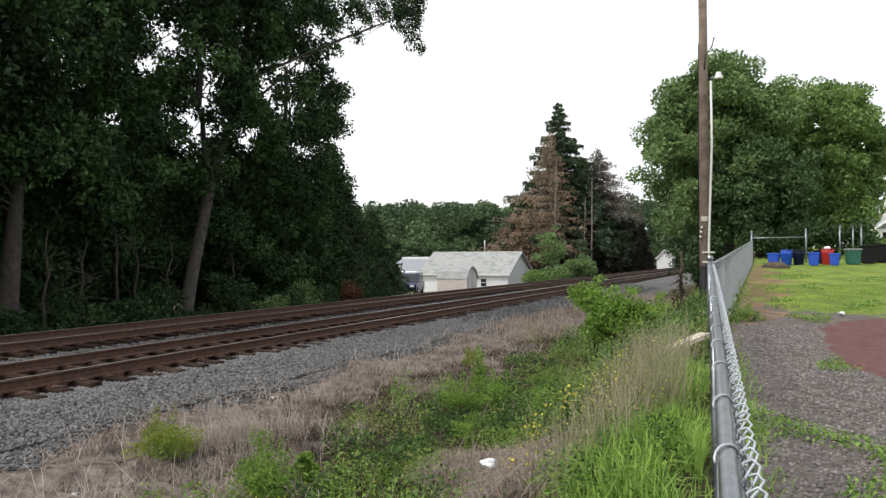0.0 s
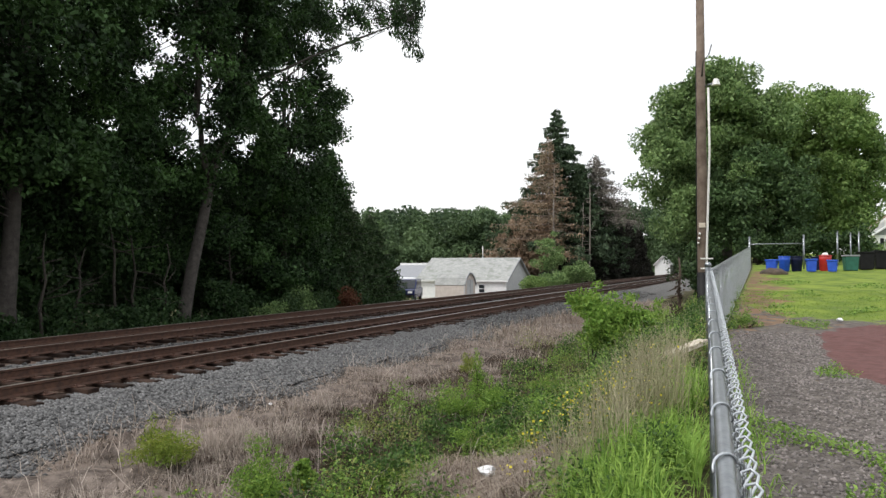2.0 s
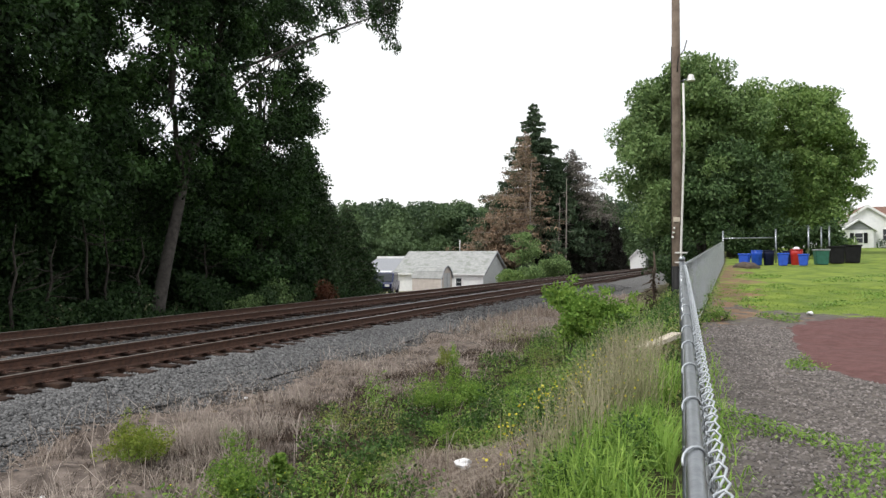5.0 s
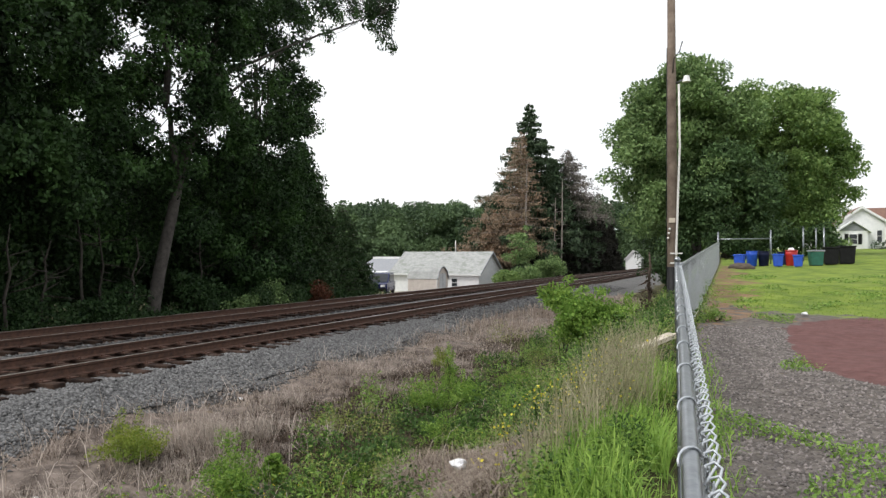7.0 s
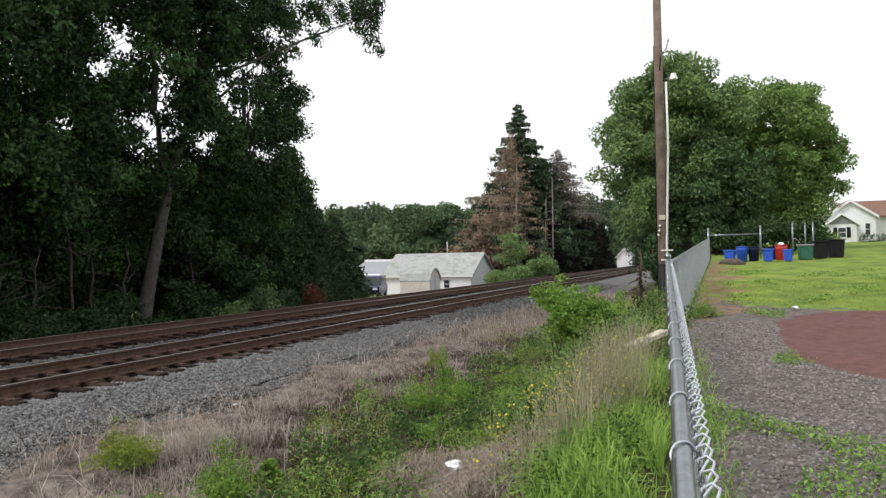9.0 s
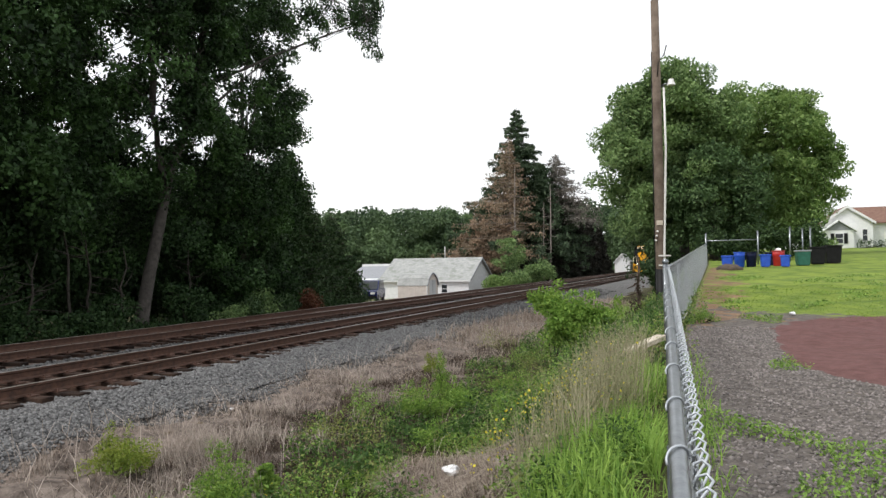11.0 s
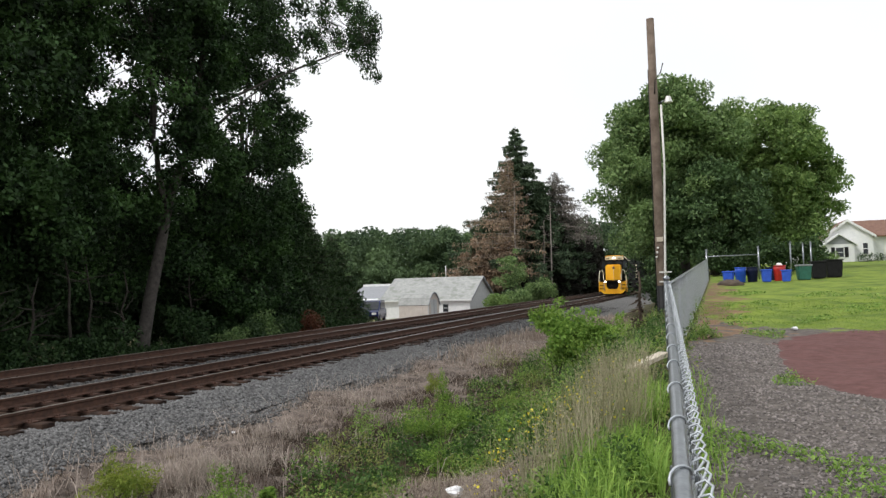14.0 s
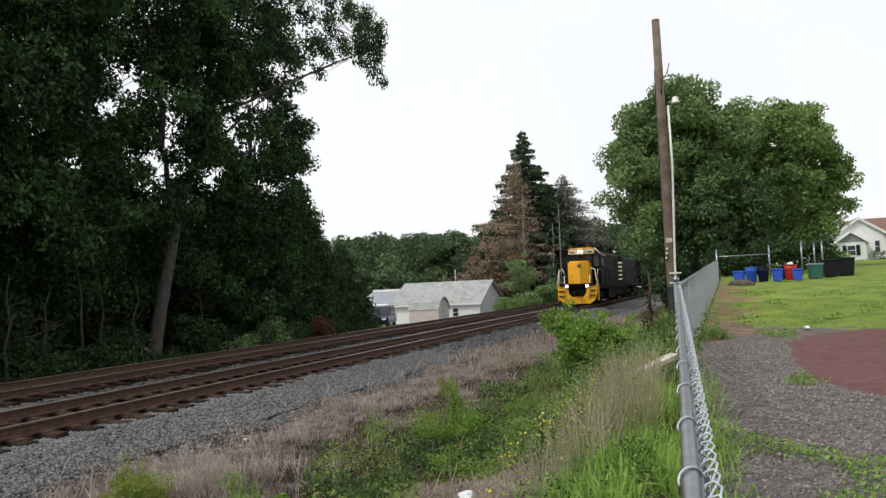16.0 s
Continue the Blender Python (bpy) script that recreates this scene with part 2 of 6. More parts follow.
def box(bm, x0, x1, y0, y1, z0, z1, bevel=0.0):
    made = bmesh.ops.create_cube(bm, size=1, matrix=Matrix.LocRotScale(((x0 + x1) / 2, (y0 + y1) / 2, (z0 + z1) / 2), None, (x1 - x0, y1 - y0, z1 - z0)))
    if bevel:
        edges = {e for v in made["verts"] for e in v.link_edges}
        bmesh.ops.bevel(bm, geom=list(edges), offset=bevel, segments=2, affect="EDGES", profile=0.6)
    return bm


def boxed(*a, **k):
    return box(bmesh.new(), *a, **k)


def tube(bm, pts, radii, sides=8, cap=True):
    """A tapered tube through pts."""
    pts = [Vector(p) for p in pts]
    if not hasattr(radii, "__len__"):
        radii = [radii] * len(pts)
    rings = []
    for i, p in enumerate(pts):
        d = (pts[min(i + 1, len(pts) - 1)] - pts[max(i - 1, 0)]).normalized()
        u = d.cross(Vector((0, 0, 1)) if abs(d.z) < 0.9 else Vector((1, 0, 0))).normalized()
        v = d.cross(u)
        rings.append([bm.verts.new(p + (u * math.cos(a) + v * math.sin(a)) * radii[i]) for a in (2 * math.pi * k / sides for k in range(sides))])
    for a, b in zip(rings, rings[1:]):
        for k in range(sides):
            bm.faces.new((a[k], a[(k + 1) % sides], b[(k + 1) % sides], b[k]))
    if cap:
        bm.faces.new(rings[0][::-1]); bm.faces.new(rings[-1])
    for f in bm.faces:
        f.smooth = True
    return bm


def prism(bm, outline, x0, x1, axis="x"):
    """An outline of (a, b) pushed along an axis: x: (y, z); y: (x, z); z: (x, y)."""
    def at(a, b, c):
        return {"x": (c, a, b), "y": (a, c, b), "z": (a, b, c)}[axis]
    lo = [bm.verts.new(at(a, b, x0)) for a, b in outline]
    hi = [bm.verts.new(at(a, b, x1)) for a, b in outline]
    n = len(outline)
    for k in range(n):
        bm.faces.new((lo[k], lo[(k + 1) % n], hi[(k + 1) % n], hi[k]))
    bm.faces.new(lo[::-1]); bm.faces.new(hi)
    bmesh.ops.recalc_face_normals(bm, faces=bm.faces)
    return bm


def mesh_np(name, verts, faces, material=None):
    """verts N x 3, faces M x k as numpy arrays, quickly."""
    me = bpy.data.meshes.new(name)
    k = faces.shape[1]
    me.vertices.add(len(verts)); me.vertices.foreach_set("co", np.ascontiguousarray(verts, dtype=np.float32).ravel())
    me.loops.add(faces.size); me.loops.foreach_set("vertex_index", np.ascontiguousarray(faces, dtype=np.int32).ravel())
    me.polygons.add(len(faces)); me.polygons.foreach_set("loop_start", np.arange(len(faces), dtype=np.int32) * k)
    me.update(calc_edges=True)
    if material:
        me.materials.append(material)
    return me


RNG = np.random.default_rng(11)


def leaves(name, pts, size, material, droop=0.35, slim=0.55, flat=0.0):
    """One folded leaf on each point: a base, two sides and a tip."""
    n = len(pts)
    d = RNG.normal(size=(n, 3)); d[:, 2] = d[:, 2] * (1 - flat) - droop
    d /= np.linalg.norm(d, axis=1)[:, None]
    s = RNG.normal(size=(n, 3)); s[:, 2] *= 1 - flat
    s -= (s * d).sum(1)[:, None] * d
    s /= np.linalg.norm(s, axis=1)[:, None] + 1e-9
    up = np.cross(d, s)
    L = (size * RNG.uniform(0.6, 1.3, n))[:, None]
    base, tip = pts - d * L * 0.5, pts + d * L * 0.5
    mid = pts + up * L * 0.12
    v = np.stack([base, mid + s * L * slim * 0.5, tip, mid - s * L * slim * 0.5], 1).reshape(-1, 3)
    f = np.arange(n * 4).reshape(n, 4)
    return mesh_np(name, v, f, material)


def clumps(blobs, per, shell=0.75):
    """Points in the outer part of ellipsoids (x, y, z, rx, ry, rz), denser for larger ones."""
    out = []
    for x, y, z, rx, ry, rz in blobs:
        n = max(20, int(per * (rx * ry * rz) ** (2 / 3)))
        d = RNG.normal(size=(n, 3)); d /= np.linalg.norm(d, axis=1)[:, None]
        r = shell + (1.12 - shell) * RNG.random(n) ** 0.8
        out.append(np.array((x, y, z)) + d * r[:, None] * np.array((rx, ry, rz)))
    return np.concatenate(out)


def blades(name, xy, ground_z, height, width, material, lean=0.4, bend=0.5):
    """Grass blades: a bent strip of two quads each."""
    n = len(xy)
    h = height * RNG.uniform(0.5, 1.25, n)
    a = RNG.uniform(0, 2 * math.pi, n)
    out = np.stack([np.cos(a), np.sin(a), np.zeros(n)], 1)
    side = np.stack([-np.sin(a), np.cos(a), np.zeros(n)], 1) * (width * RNG.uniform(0.6, 1.3, n))[:, None]
    p0 = np.column_stack([xy, ground_z - 0.02])
    ln = lean * RNG.uniform(0.1, 1.0, n)
    p1 = p0 + np.array((0, 0, 1)) * (h * 0.55)[:, None] + out * (h * ln * 0.4)[:, None]
    p2 = p0 + np.array((0, 0, 1)) * (h * (1 - bend * ln))[:, None] + out * (h * ln)[:, None]
    v = np.stack([p0 - side, p0 + side, p1 + side * 0.8, p1 - side * 0.8, p2 + side * 0.15, p2 - side * 0.15], 1).reshape(-1, 3)
    i = np.arange(n)[:, None] * 6
    f = np.concatenate([i + np.array([0, 1, 2, 3]), i + np.array([3, 2, 4, 5])], 1).reshape(-1, 4)
    return mesh_np(name, v, f, material)


# ---- the lie of the land ----
NEAR_X, FAR_X, HEAD_Z = -10.25, -14.4, -0.03
BED_X = np.array([-400, -60, -34, -27, -21, -17.6, -16.6, -8.7, -7.5, -6.4, -5.1, -4.2, -2.9, 0])
BED_Z = np.array([-4.0, -3.2, -2.0, -1.35, -1.0, -0.75, -0.29, -0.28, -0.50, -0.60, -0.72, -0.82, -0.80, -0.70])


def fence_x(y):
    y = np.asarray(y, float)
    return np.where(y < 10.5, -0.05 * y + 0.03 * (1 - np.clip(y / 10.5, -1, 1) ** 2), -0.525 + (np.minimum(y, 45) - 10.5) * 0.0158)


def hum(x, y, s):
    return np.sin(x * 1.7 * s + 0.6 * np.sin(y * 1.1 * s)) * np.cos(y * 1.3 * s + 0.8 * np.sin(x * 0.9 * s))


def ground_at(x, y):
    x, y = np.asarray(x, float), np.asarray(y, float)
    field = 0.034 * np.clip(y, -20, 85) - 0.012 * np.clip(x - 20, 0, 300)
    bed = np.interp(x, BED_X, BED_Z)
    d = fence_x(y) - x
    w = np.clip((d - 0.25) / (2.1 + 0.012 * np.clip(y, 0, 100)), 0, 1)
    w = w * w * (3 - 2 * w)
    z = field * (1 - w) + bed * w
    rough = np.where(x > -7.6, 0.07, 0.015) * np.where(d < 0, 0.35, 1.0)
    z = z + rough * (hum(x, y, 1.6) + 0.6 * hum(x + 3, y - 2, 3.9))
    far = np.hypot(x, y)
    return z - np.clip(far - 150, 0, 1e9) * 0.004


def soft(v, w):
    return np.clip(v / w + 0.5, 0, 1)


def zones(x, y):
    """Soft weights of ballast, dry bank, wild green, lawn, red soil, worn earth, rusty track bed."""
    d = x - fence_x(y)
    wob = 0.25 * hum(x, y, 0.9) + 0.12 * hum(x + 5, y, 2.7)
    edge = -7.45 + wob - np.clip(y - 14, 0, 12) * 0.02 + np.clip(y - 30, 0, 30) * 0.09
    ballast = soft(edge - x, 0.7) * soft(x + 17.4 - wob, 0.6)
    green_edge = -4.75 + 1.4 * wob + 0.5 * hum(x * 0.3, y, 0.5) - 0.02 * np.clip(y - 12, 0, 30)
    dry = soft(x - edge, 0.7) * soft(green_edge - x, 0.9)
    wild = soft(x - green_edge, 0.9) * soft(0.1 - d, 0.2)
    near_edge = 15.9 + 4.5 * np.exp(-np.clip(d, 0, 9) / 0.8) + 1.2 * wob
    lawn = soft(d - 0.1, 0.2) * soft(y - near_edge, 1.2)
    red = soft(1 + 0.12 * wob - np.abs((x - 7.05) / 6.1) ** 3 - np.abs((y - 12.1) / 4.6) ** 3, 0.12)
    worn = soft(d - 0.1, 0.2) * soft(1.2 + 1.8 * wob - d, 1.4) * soft(y - 13.5, 3) * soft(40 - y, 3) * (1 - red)
    bed = np.maximum(soft(1.32 - np.abs(x - NEAR_X), 0.4), soft(1.32 - np.abs(x - FAR_X), 0.4))
    return ballast, dry, wild, lawn, red, worn, bed


def axis_steps(*runs):
    return np.unique(np.round(np.concatenate([np.arange(a, b, s) for a, b, s in runs]), 3))


def build_ground():
    xs = axis_steps((-1500, -400, 220), (-400, -80, 40), (-80, -24, 4), (-24, -9, 0.5), (-9, 5, 0.11), (5, 14, 0.4), (14, 80, 4), (80, 400, 40), (400, 1501, 220))
    ys = axis_steps((-1500, -400, 220), (-400, -40, 60), (-40, 0, 2.5), (0, 24, 0.14), (24, 50, 0.5), (50, 130, 3), (130, 400, 30), (400, 1501, 220))
    X, Y = np.meshgrid(xs, ys)
    Z = ground_at(X, Y)
    nx, ny = len(xs), len(ys)
    i = (np.arange(ny - 1)[:, None] * nx + np.arange(nx - 1)[None]).ravel()
    f = np.stack([i, i + 1, i + 1 + nx, i + nx], 1)
    m = bpy.data.materials.new("ground_earth")
    m.use_nodes = True
    n, l = m.node_tree.nodes, m.node_tree.links
    p = n["Principled BSDF"]; p.inputs["Roughness"].default_value = 0.95
    p.inputs["Specular IOR Level"].default_value = 0.15
    tc = n.new("ShaderNodeTexCoord")

    def tone(a, b, scale, detail=8):
        nz = n.new("ShaderNodeTexNoise"); nz.inputs["Scale"].default_value = scale; nz.inputs["Detail"].default_value = detail
        nz.inputs["Roughness"].default_value = 0.7
        l.new(tc.outputs["Object"], nz.inputs["Vector"])
        r = n.new("ShaderNodeValToRGB")
        r.color_ramp.elements[0].position, r.color_ramp.elements[0].color = 0.36, (*a, 1)
        r.color_ramp.elements[1].position, r.color_ramp.elements[1].color = 0.64, (*b, 1)
        l.new(nz.outputs[0], r.inputs[0])
        return r.outputs[0]
    colour = tone((0.10, 0.10, 0.045), (0.20, 0.19, 0.09), 0.4)
    looks = (("dry", (0.055, 0.044, 0.038), (0.23, 0.19, 0.165), 4), ("ballast", (0.06, 0.059, 0.058), (0.17, 0.167, 0.165), 12),
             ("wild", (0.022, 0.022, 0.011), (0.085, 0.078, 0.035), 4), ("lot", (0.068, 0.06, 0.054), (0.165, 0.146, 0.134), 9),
             ("lawn", (0.08, 0.13, 0.026), (0.21, 0.27, 0.047), 0.9), ("worn", (0.13, 0.09, 0.062), (0.27, 0.17, 0.10), 2.2),
             ("red", (0.10, 0.05, 0.047), (0.15, 0.078, 0.073), 6), ("bed", (0.06, 0.04, 0.03), (0.14, 0.10, 0.08), 10))
    jit = n.new("ShaderNodeTexNoise"); jit.inputs["Scale"].default_value = 2.6; jit.inputs["Detail"].default_value = 7
    l.new(tc.outputs["Object"], jit.inputs["Vector"])
    for name, a, b, sc in looks:
        at = n.new("ShaderNodeAttribute"); at.attribute_name = name
        k = n.new("ShaderNodeMath"); k.operation = "MULTIPLY_ADD"; k.inputs[1].default_value, k.inputs[2].default_value = 2.0, -1.0
        l.new(jit.outputs[0], k.inputs[0])
        add = n.new("ShaderNodeMath"); add.operation = "ADD"
        l.new(at.outputs["Fac"], add.inputs[0]); l.new(k.outputs[0], add.inputs[1])
        mrg = n.new("ShaderNodeMapRange"); mrg.inputs["From Min"].default_value, mrg.inputs["From Max"].default_value = 0.40, 0.62
        l.new(add.outputs[0], mrg.inputs["Value"])
        mx = n.new("ShaderNodeMixRGB")
        l.new(mrg.outputs[0], mx.inputs[0]); l.new(colour, mx.inputs[1]); l.new(tone(a, b, sc), mx.inputs[2])
        colour = mx.outputs[0]
    l.new(colour, p.inputs["Base Color"])
    bn = n.new("ShaderNodeBump"); bn.inputs["Strength"].default_value = 0.7; bn.inputs["Distance"].default_value = 0.05
    nz = n.new("ShaderNodeTexNoise"); nz.inputs["Scale"].default_value = 18; nz.inputs["Detail"].default_value = 8
    l.new(tc.outputs["Object"], nz.inputs["Vector"]); l.new(nz.outputs[0], bn.inputs["Height"]); l.new(bn.outputs[0], p.inputs["Normal"])
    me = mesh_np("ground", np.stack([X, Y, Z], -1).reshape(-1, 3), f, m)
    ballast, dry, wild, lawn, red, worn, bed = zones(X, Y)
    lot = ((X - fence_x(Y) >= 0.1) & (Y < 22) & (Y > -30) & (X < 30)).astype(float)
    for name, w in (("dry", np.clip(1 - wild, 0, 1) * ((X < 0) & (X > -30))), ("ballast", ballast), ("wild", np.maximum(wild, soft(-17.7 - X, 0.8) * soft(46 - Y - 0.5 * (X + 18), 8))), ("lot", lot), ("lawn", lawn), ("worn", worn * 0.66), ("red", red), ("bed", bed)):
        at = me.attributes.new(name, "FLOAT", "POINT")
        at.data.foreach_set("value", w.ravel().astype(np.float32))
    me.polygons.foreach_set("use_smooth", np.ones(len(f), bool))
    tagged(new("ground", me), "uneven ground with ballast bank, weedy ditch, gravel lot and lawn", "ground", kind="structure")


build_ground()


# ---- railway ----
def rail_mesh(y0, y1):
    prof = [(-0.07, 0), (0.07, 0), (0.07, 0.012), (0.012, 0.035), (0.010, 0.12), (0.036, 0.135), (0.036, 0.166), (-0.036, 0.166), (-0.036, 0.135), (-0.010, 0.12), (-0.012, 0.035), (-0.07, 0.012)]
    return prism(bmesh.new(), prof, y0, y1, "y")


def railway_track(x, label):
    t = thing("railway_track", x, 0, HEAD_Z - 0.17, 0, label, "railway track", "railway tracks", "structure")
    for s in (-0.755, 0.755):
        r = part("rail", rail_mesh(-60, 400), M_RAIL, t, "rusty steel rail with a worn head")
        r.location.x = s
        h = part("rail_head", boxed(-0.03, 0.03, -60, 400, 0.1665, 0.170), M_SHINE, r)
    tie_me = bpy.data.meshes.new("tie"); b = boxed(-1.30, 1.30, -0.115, 0.115, -0.18, 0.0, bevel=0.02); b.to_mesh(tie_me); b.free()
    tie_me.materials.append(M_TIE)
    plate_me = bpy.data.meshes.new("tie_plate"); b = boxed(-0.18, 0.18, -0.09, 0.09, 0.0, 0.022, bevel=0.006)
    for sx in (-0.13, 0.13):
        box(b, sx - 0.02, sx + 0.02, -0.075, -0.045, 0.02, 0.05)
    b.to_mesh(plate_me); b.free(); plate_me.materials.append(M_PLATE)
    y, n = 4.0, 0
    far_v, far_f = [], []
    cube = np.array([(a, c, d) for a in (-1.3, 1.3) for c in (-0.115, 0.115) for d in (-0.18, 0.0)])
    quads = np.array([(0, 1, 3, 2), (4, 6, 7, 5), (0, 4, 5, 1), (2, 3, 7, 6), (0, 2, 6, 4), (1, 5, 7, 3)])
    while y < 200:
        jx, jr, jz = random.uniform(-0.12, 0.12), random.uniform(-2.5, 2.5), random.uniform(-0.02, 0.012)
        if n < 120:
            o = part("tie", tie_me, M_TIE, t); o.matrix_basis = pose(jx, y, jz - 0.02, 0, random.uniform(-0.8, 0.8), jr)
            for s in (-0.755, 0.755):
                q = part("tie_plate", plate_me, M_PLATE, o); q.location = (s - jx, 0, 0.0)
        else:
            far_v.append(cube + np.array((jx, y, jz - 0.02))); far_f.append(quads + 8 * len(far_f))
        y += 0.53 + random.uniform(-0.03, 0.03); n += 1
    tagged(part("far_ties", mesh_np("far_ties", np.concatenate(far_v), np.concatenate(far_f)), M_TIE, t), "dark wooden ties", kind="stuff")
    return t


railway_track(NEAR_X, "railway track of rusty rails on dark wooden ties")
railway_track(FAR_X, "rusty railway track on a ballast bed beside trees")


# ---- locomotive ----
def locomotive():
    """Diesel hood unit; its nose looks along -y, its base is at the rail head."""
    t = thing("locomotive", NEAR_X, 265, HEAD_Z, 0, "yellow-nosed black diesel locomotive with lit headlights on the track", "locomotive")
    L = 19.5
    part("underframe", boxed(-1.5, 1.5, 0.9, L - 0.3, 1.25, 1.62, bevel=0.04), M_LU, t)
    b = bmesh.new()
    prism(b, [(-1.5, 0.95), (-1.36, 0.45), (-0.95, 0.14), (0.95, 0.14), (1.36, 0.45), (1.5, 0.95), (1.52, 1.55), (0.74, 1.55), (0.66, 0.95), (0.46, 0.68), (-0.46, 0.68), (-0.66, 0.95), (-0.74, 1.55), (-1.52, 1.55)], 0.25, 0.55, "y")
    part("pilot", b, M_LY, t, "yellow pilot plate")
    part("coupler_pocket", boxed(-0.8, 0.8, 0.36, 0.54, 0.55, 1.55, bevel=0.05), M_LU, t, "black coupler pocket")
    b = boxed(-0.11, 0.11, -0.35, 0.2, 0.82, 1.08, bevel=0.03); box(b, -0.2, 0.14, -0.55, -0.3, 0.78, 1.1, bevel=0.05)
    part("coupler", b, M_LU, t)
    for s in (-1, 1):
        st = thing("step_well", 0, 0, 0); st.parent = t
        for k in range(4):
            part("step", boxed(min(s * 1.1, s * 1.55), max(s * 1.1, s * 1.55), 0.55, 0.95, 0.38 + k * 0.34, 0.42 + k * 0.34), M_LU, st)
        part("step_side", boxed(min(s * 1.50, s * 1.56), max(s * 1.50, s * 1.56), 0.5, 1.05, 0.36, 1.64), M_LY, st)
        r = part("handrail", tube(bmesh.new(), [(s * 1.5, 0.42, 0.9), (s * 1.52, 0.40, 1.7), (s * 1.38, 0.42, 2.75), (s * 1.1, 0.5, 2.85), (s * 1.0, 0.8, 2.3)], 0.045, 6), M_LCREAM, t, "pale handrail")
        part("handrail", tube(bmesh.new(), [(s * 1.5, 1.0, 1.6), (s * 1.5, 1.0, 2.75), (s * 1.5, 2.4, 2.75)], 0.03, 6), M_LCREAM, t)
        hr = tube(bmesh.new(), [(s * 1.5, 5.2, 2.7), (s * 1.5, L - 1, 2.7)], 0.025, 6)
        for k in range(8):
            tube(hr, [(s * 1.5, 5.3 + k * 1.85, 1.6), (s * 1.5, 5.3 + k * 1.85, 2.7)], 0.02, 6)
        part("side_railing", hr, M_LU, t)
    # short hood (nose) with a chamfered front
    b = prism(bmesh.new(), [(-0.82, 2.6), (-0.82, 1.14), (0.1, 0.95), (0.82, 1.22), (0.82, 2.6)], 1.62, 3.46, "z")
    bmesh.ops.bevel(b, geom=[e for e in b.edges if min(v.co.z for v in e.verts) > 3.4], offset=0.12, segments=2, affect="EDGES")
    nose = part("nose", b, M_LY, t, "yellow nose")
    part("nose_seam", boxed(0.085, 0.115, 0.938, 0.955, 1.7, 3.3), M_LCREAM, nose)
    part("emblem", tube(bmesh.new(), [(0.1, 0.92, 3.08), (0.1, 0.952, 3.08)], 0.16, 6), M_ROOFB, nose, "dark six-sided emblem")
    for z in (2.0, 2.3):
        part("grab_iron", boxed(-0.7, -0.35, 1.03, 1.1, z, z + 0.05), M_LY, nose)
    for s in (-1, 1):
        part("pilot_step", boxed(min(s * 1.0, s * 1.42), max(s * 1.0, s * 1.42), 0.16, 0.3, 0.72, 0.8), M_LU, t)
        part("pilot_step", boxed(min(s * 1.0, s * 1.42), max(s * 1.0, s * 1.42), 0.16, 0.3, 1.1, 1.18), M_LU, t)
        part("corner_post", tube(bmesh.new(), [(s * 0.92, 0.2, 0.5), (s * 0.95, 0.2, 1.5), (s * 1.0, 0.4, 2.3)], 0.04, 6), M_LCREAM, t, "pale corner post")
    part("anticlimber", boxed(-1.35, 1.35, 0.15, 0.9, 1.5, 1.68, bevel=0.03), M_LU, t)
    # cab
    b = prism(bmesh.new(), [(-1.52, 1.62), (1.52, 1.62), (1.52, 3.85), (1.1, 4.38), (0.6, 4.52), (-0.6, 4.52), (-1.1, 4.38), (-1.52, 3.85)], 2.6, 4.9, "y")
    cab = part("cab", b, M_LK, t, "black cab")
    part("cab_brow", prism(bmesh.new(), [(-0.98, 4.02), (1.1, 4.02), (1.08, 4.40), (0.7, 4.46), (-0.7, 4.46), (-0.96, 4.40)], 2.54, 2.6, "y"), M_LCREAM, cab, "cream and yellow brow above the cab windows")
    part("brow_stripe", prism(bmesh.new(), [(-0.98, 4.40), (-0.7, 4.47), (0.7, 4.47), (1.1, 4.40), (1.12, 4.47), (0.7, 4.54), (-0.7, 4.54), (-1.0, 4.47)], 2.5, 2.62, "y"), M_LY, cab)
    for x in (-0.72, 0.72):
        nb = part("number_board", boxed(x - 0.26, x + 0.26, 2.50, 2.545, 4.08, 4.3), M_LCREAM, cab)
        part("number_bar", boxed(x - 0.2, x + 0.2, 2.488, 2.502, 4.15, 4.23), M_LU, nb)
    for x0, x1 in ((-1.42, -0.98), (-0.86, -0.12), (0.12, 0.86), (0.98, 1.42)):
        w = part("cab_window", boxed(x0, x1, 2.575, 2.60, 3.55 if abs(x0 + x1) < 1.5 else 3.0, 3.9), M_GLASS, cab)
        part("window_frame", boxed(x0 - 0.04, x1 + 0.04, 2.585, 2.598, (3.55 if abs(x0 + x1) < 1.5 else 3.0) - 0.05, 3.95), M_LU, w)
    for s in (-1, 1):
        w = part("cab_window", boxed(min(s * 1.515, s * 1.54), max(s * 1.515, s * 1.54), 3.1, 4.4, 3.0, 3.75), M_GLASS, cab)
        # cream on the right edge paints in its sunlit line; the left stays black
        part("roof_edge", tube(bmesh.new(), [(s * 1.12, 2.52, 4.45), (s * 1.56, 2.7, 3.92), (s * 1.58, 4.9, 3.9)], 0.05, 6), M_LCREAM if s > 0 else M_LK, cab)
    hl = part("headlight_box", boxed(-0.28, 0.28, 2.42, 2.6, 4.0, 4.46, bevel=0.04), M_LCREAM, cab)
    for x in (-0.1, 0.1):
        part("headlight", tube(bmesh.new(), [(x * 0.9, 2.40, 4.22), (x * 0.9, 2.43, 4.22)], 0.1, 12), M_LAMP, hl, "lit headlight")
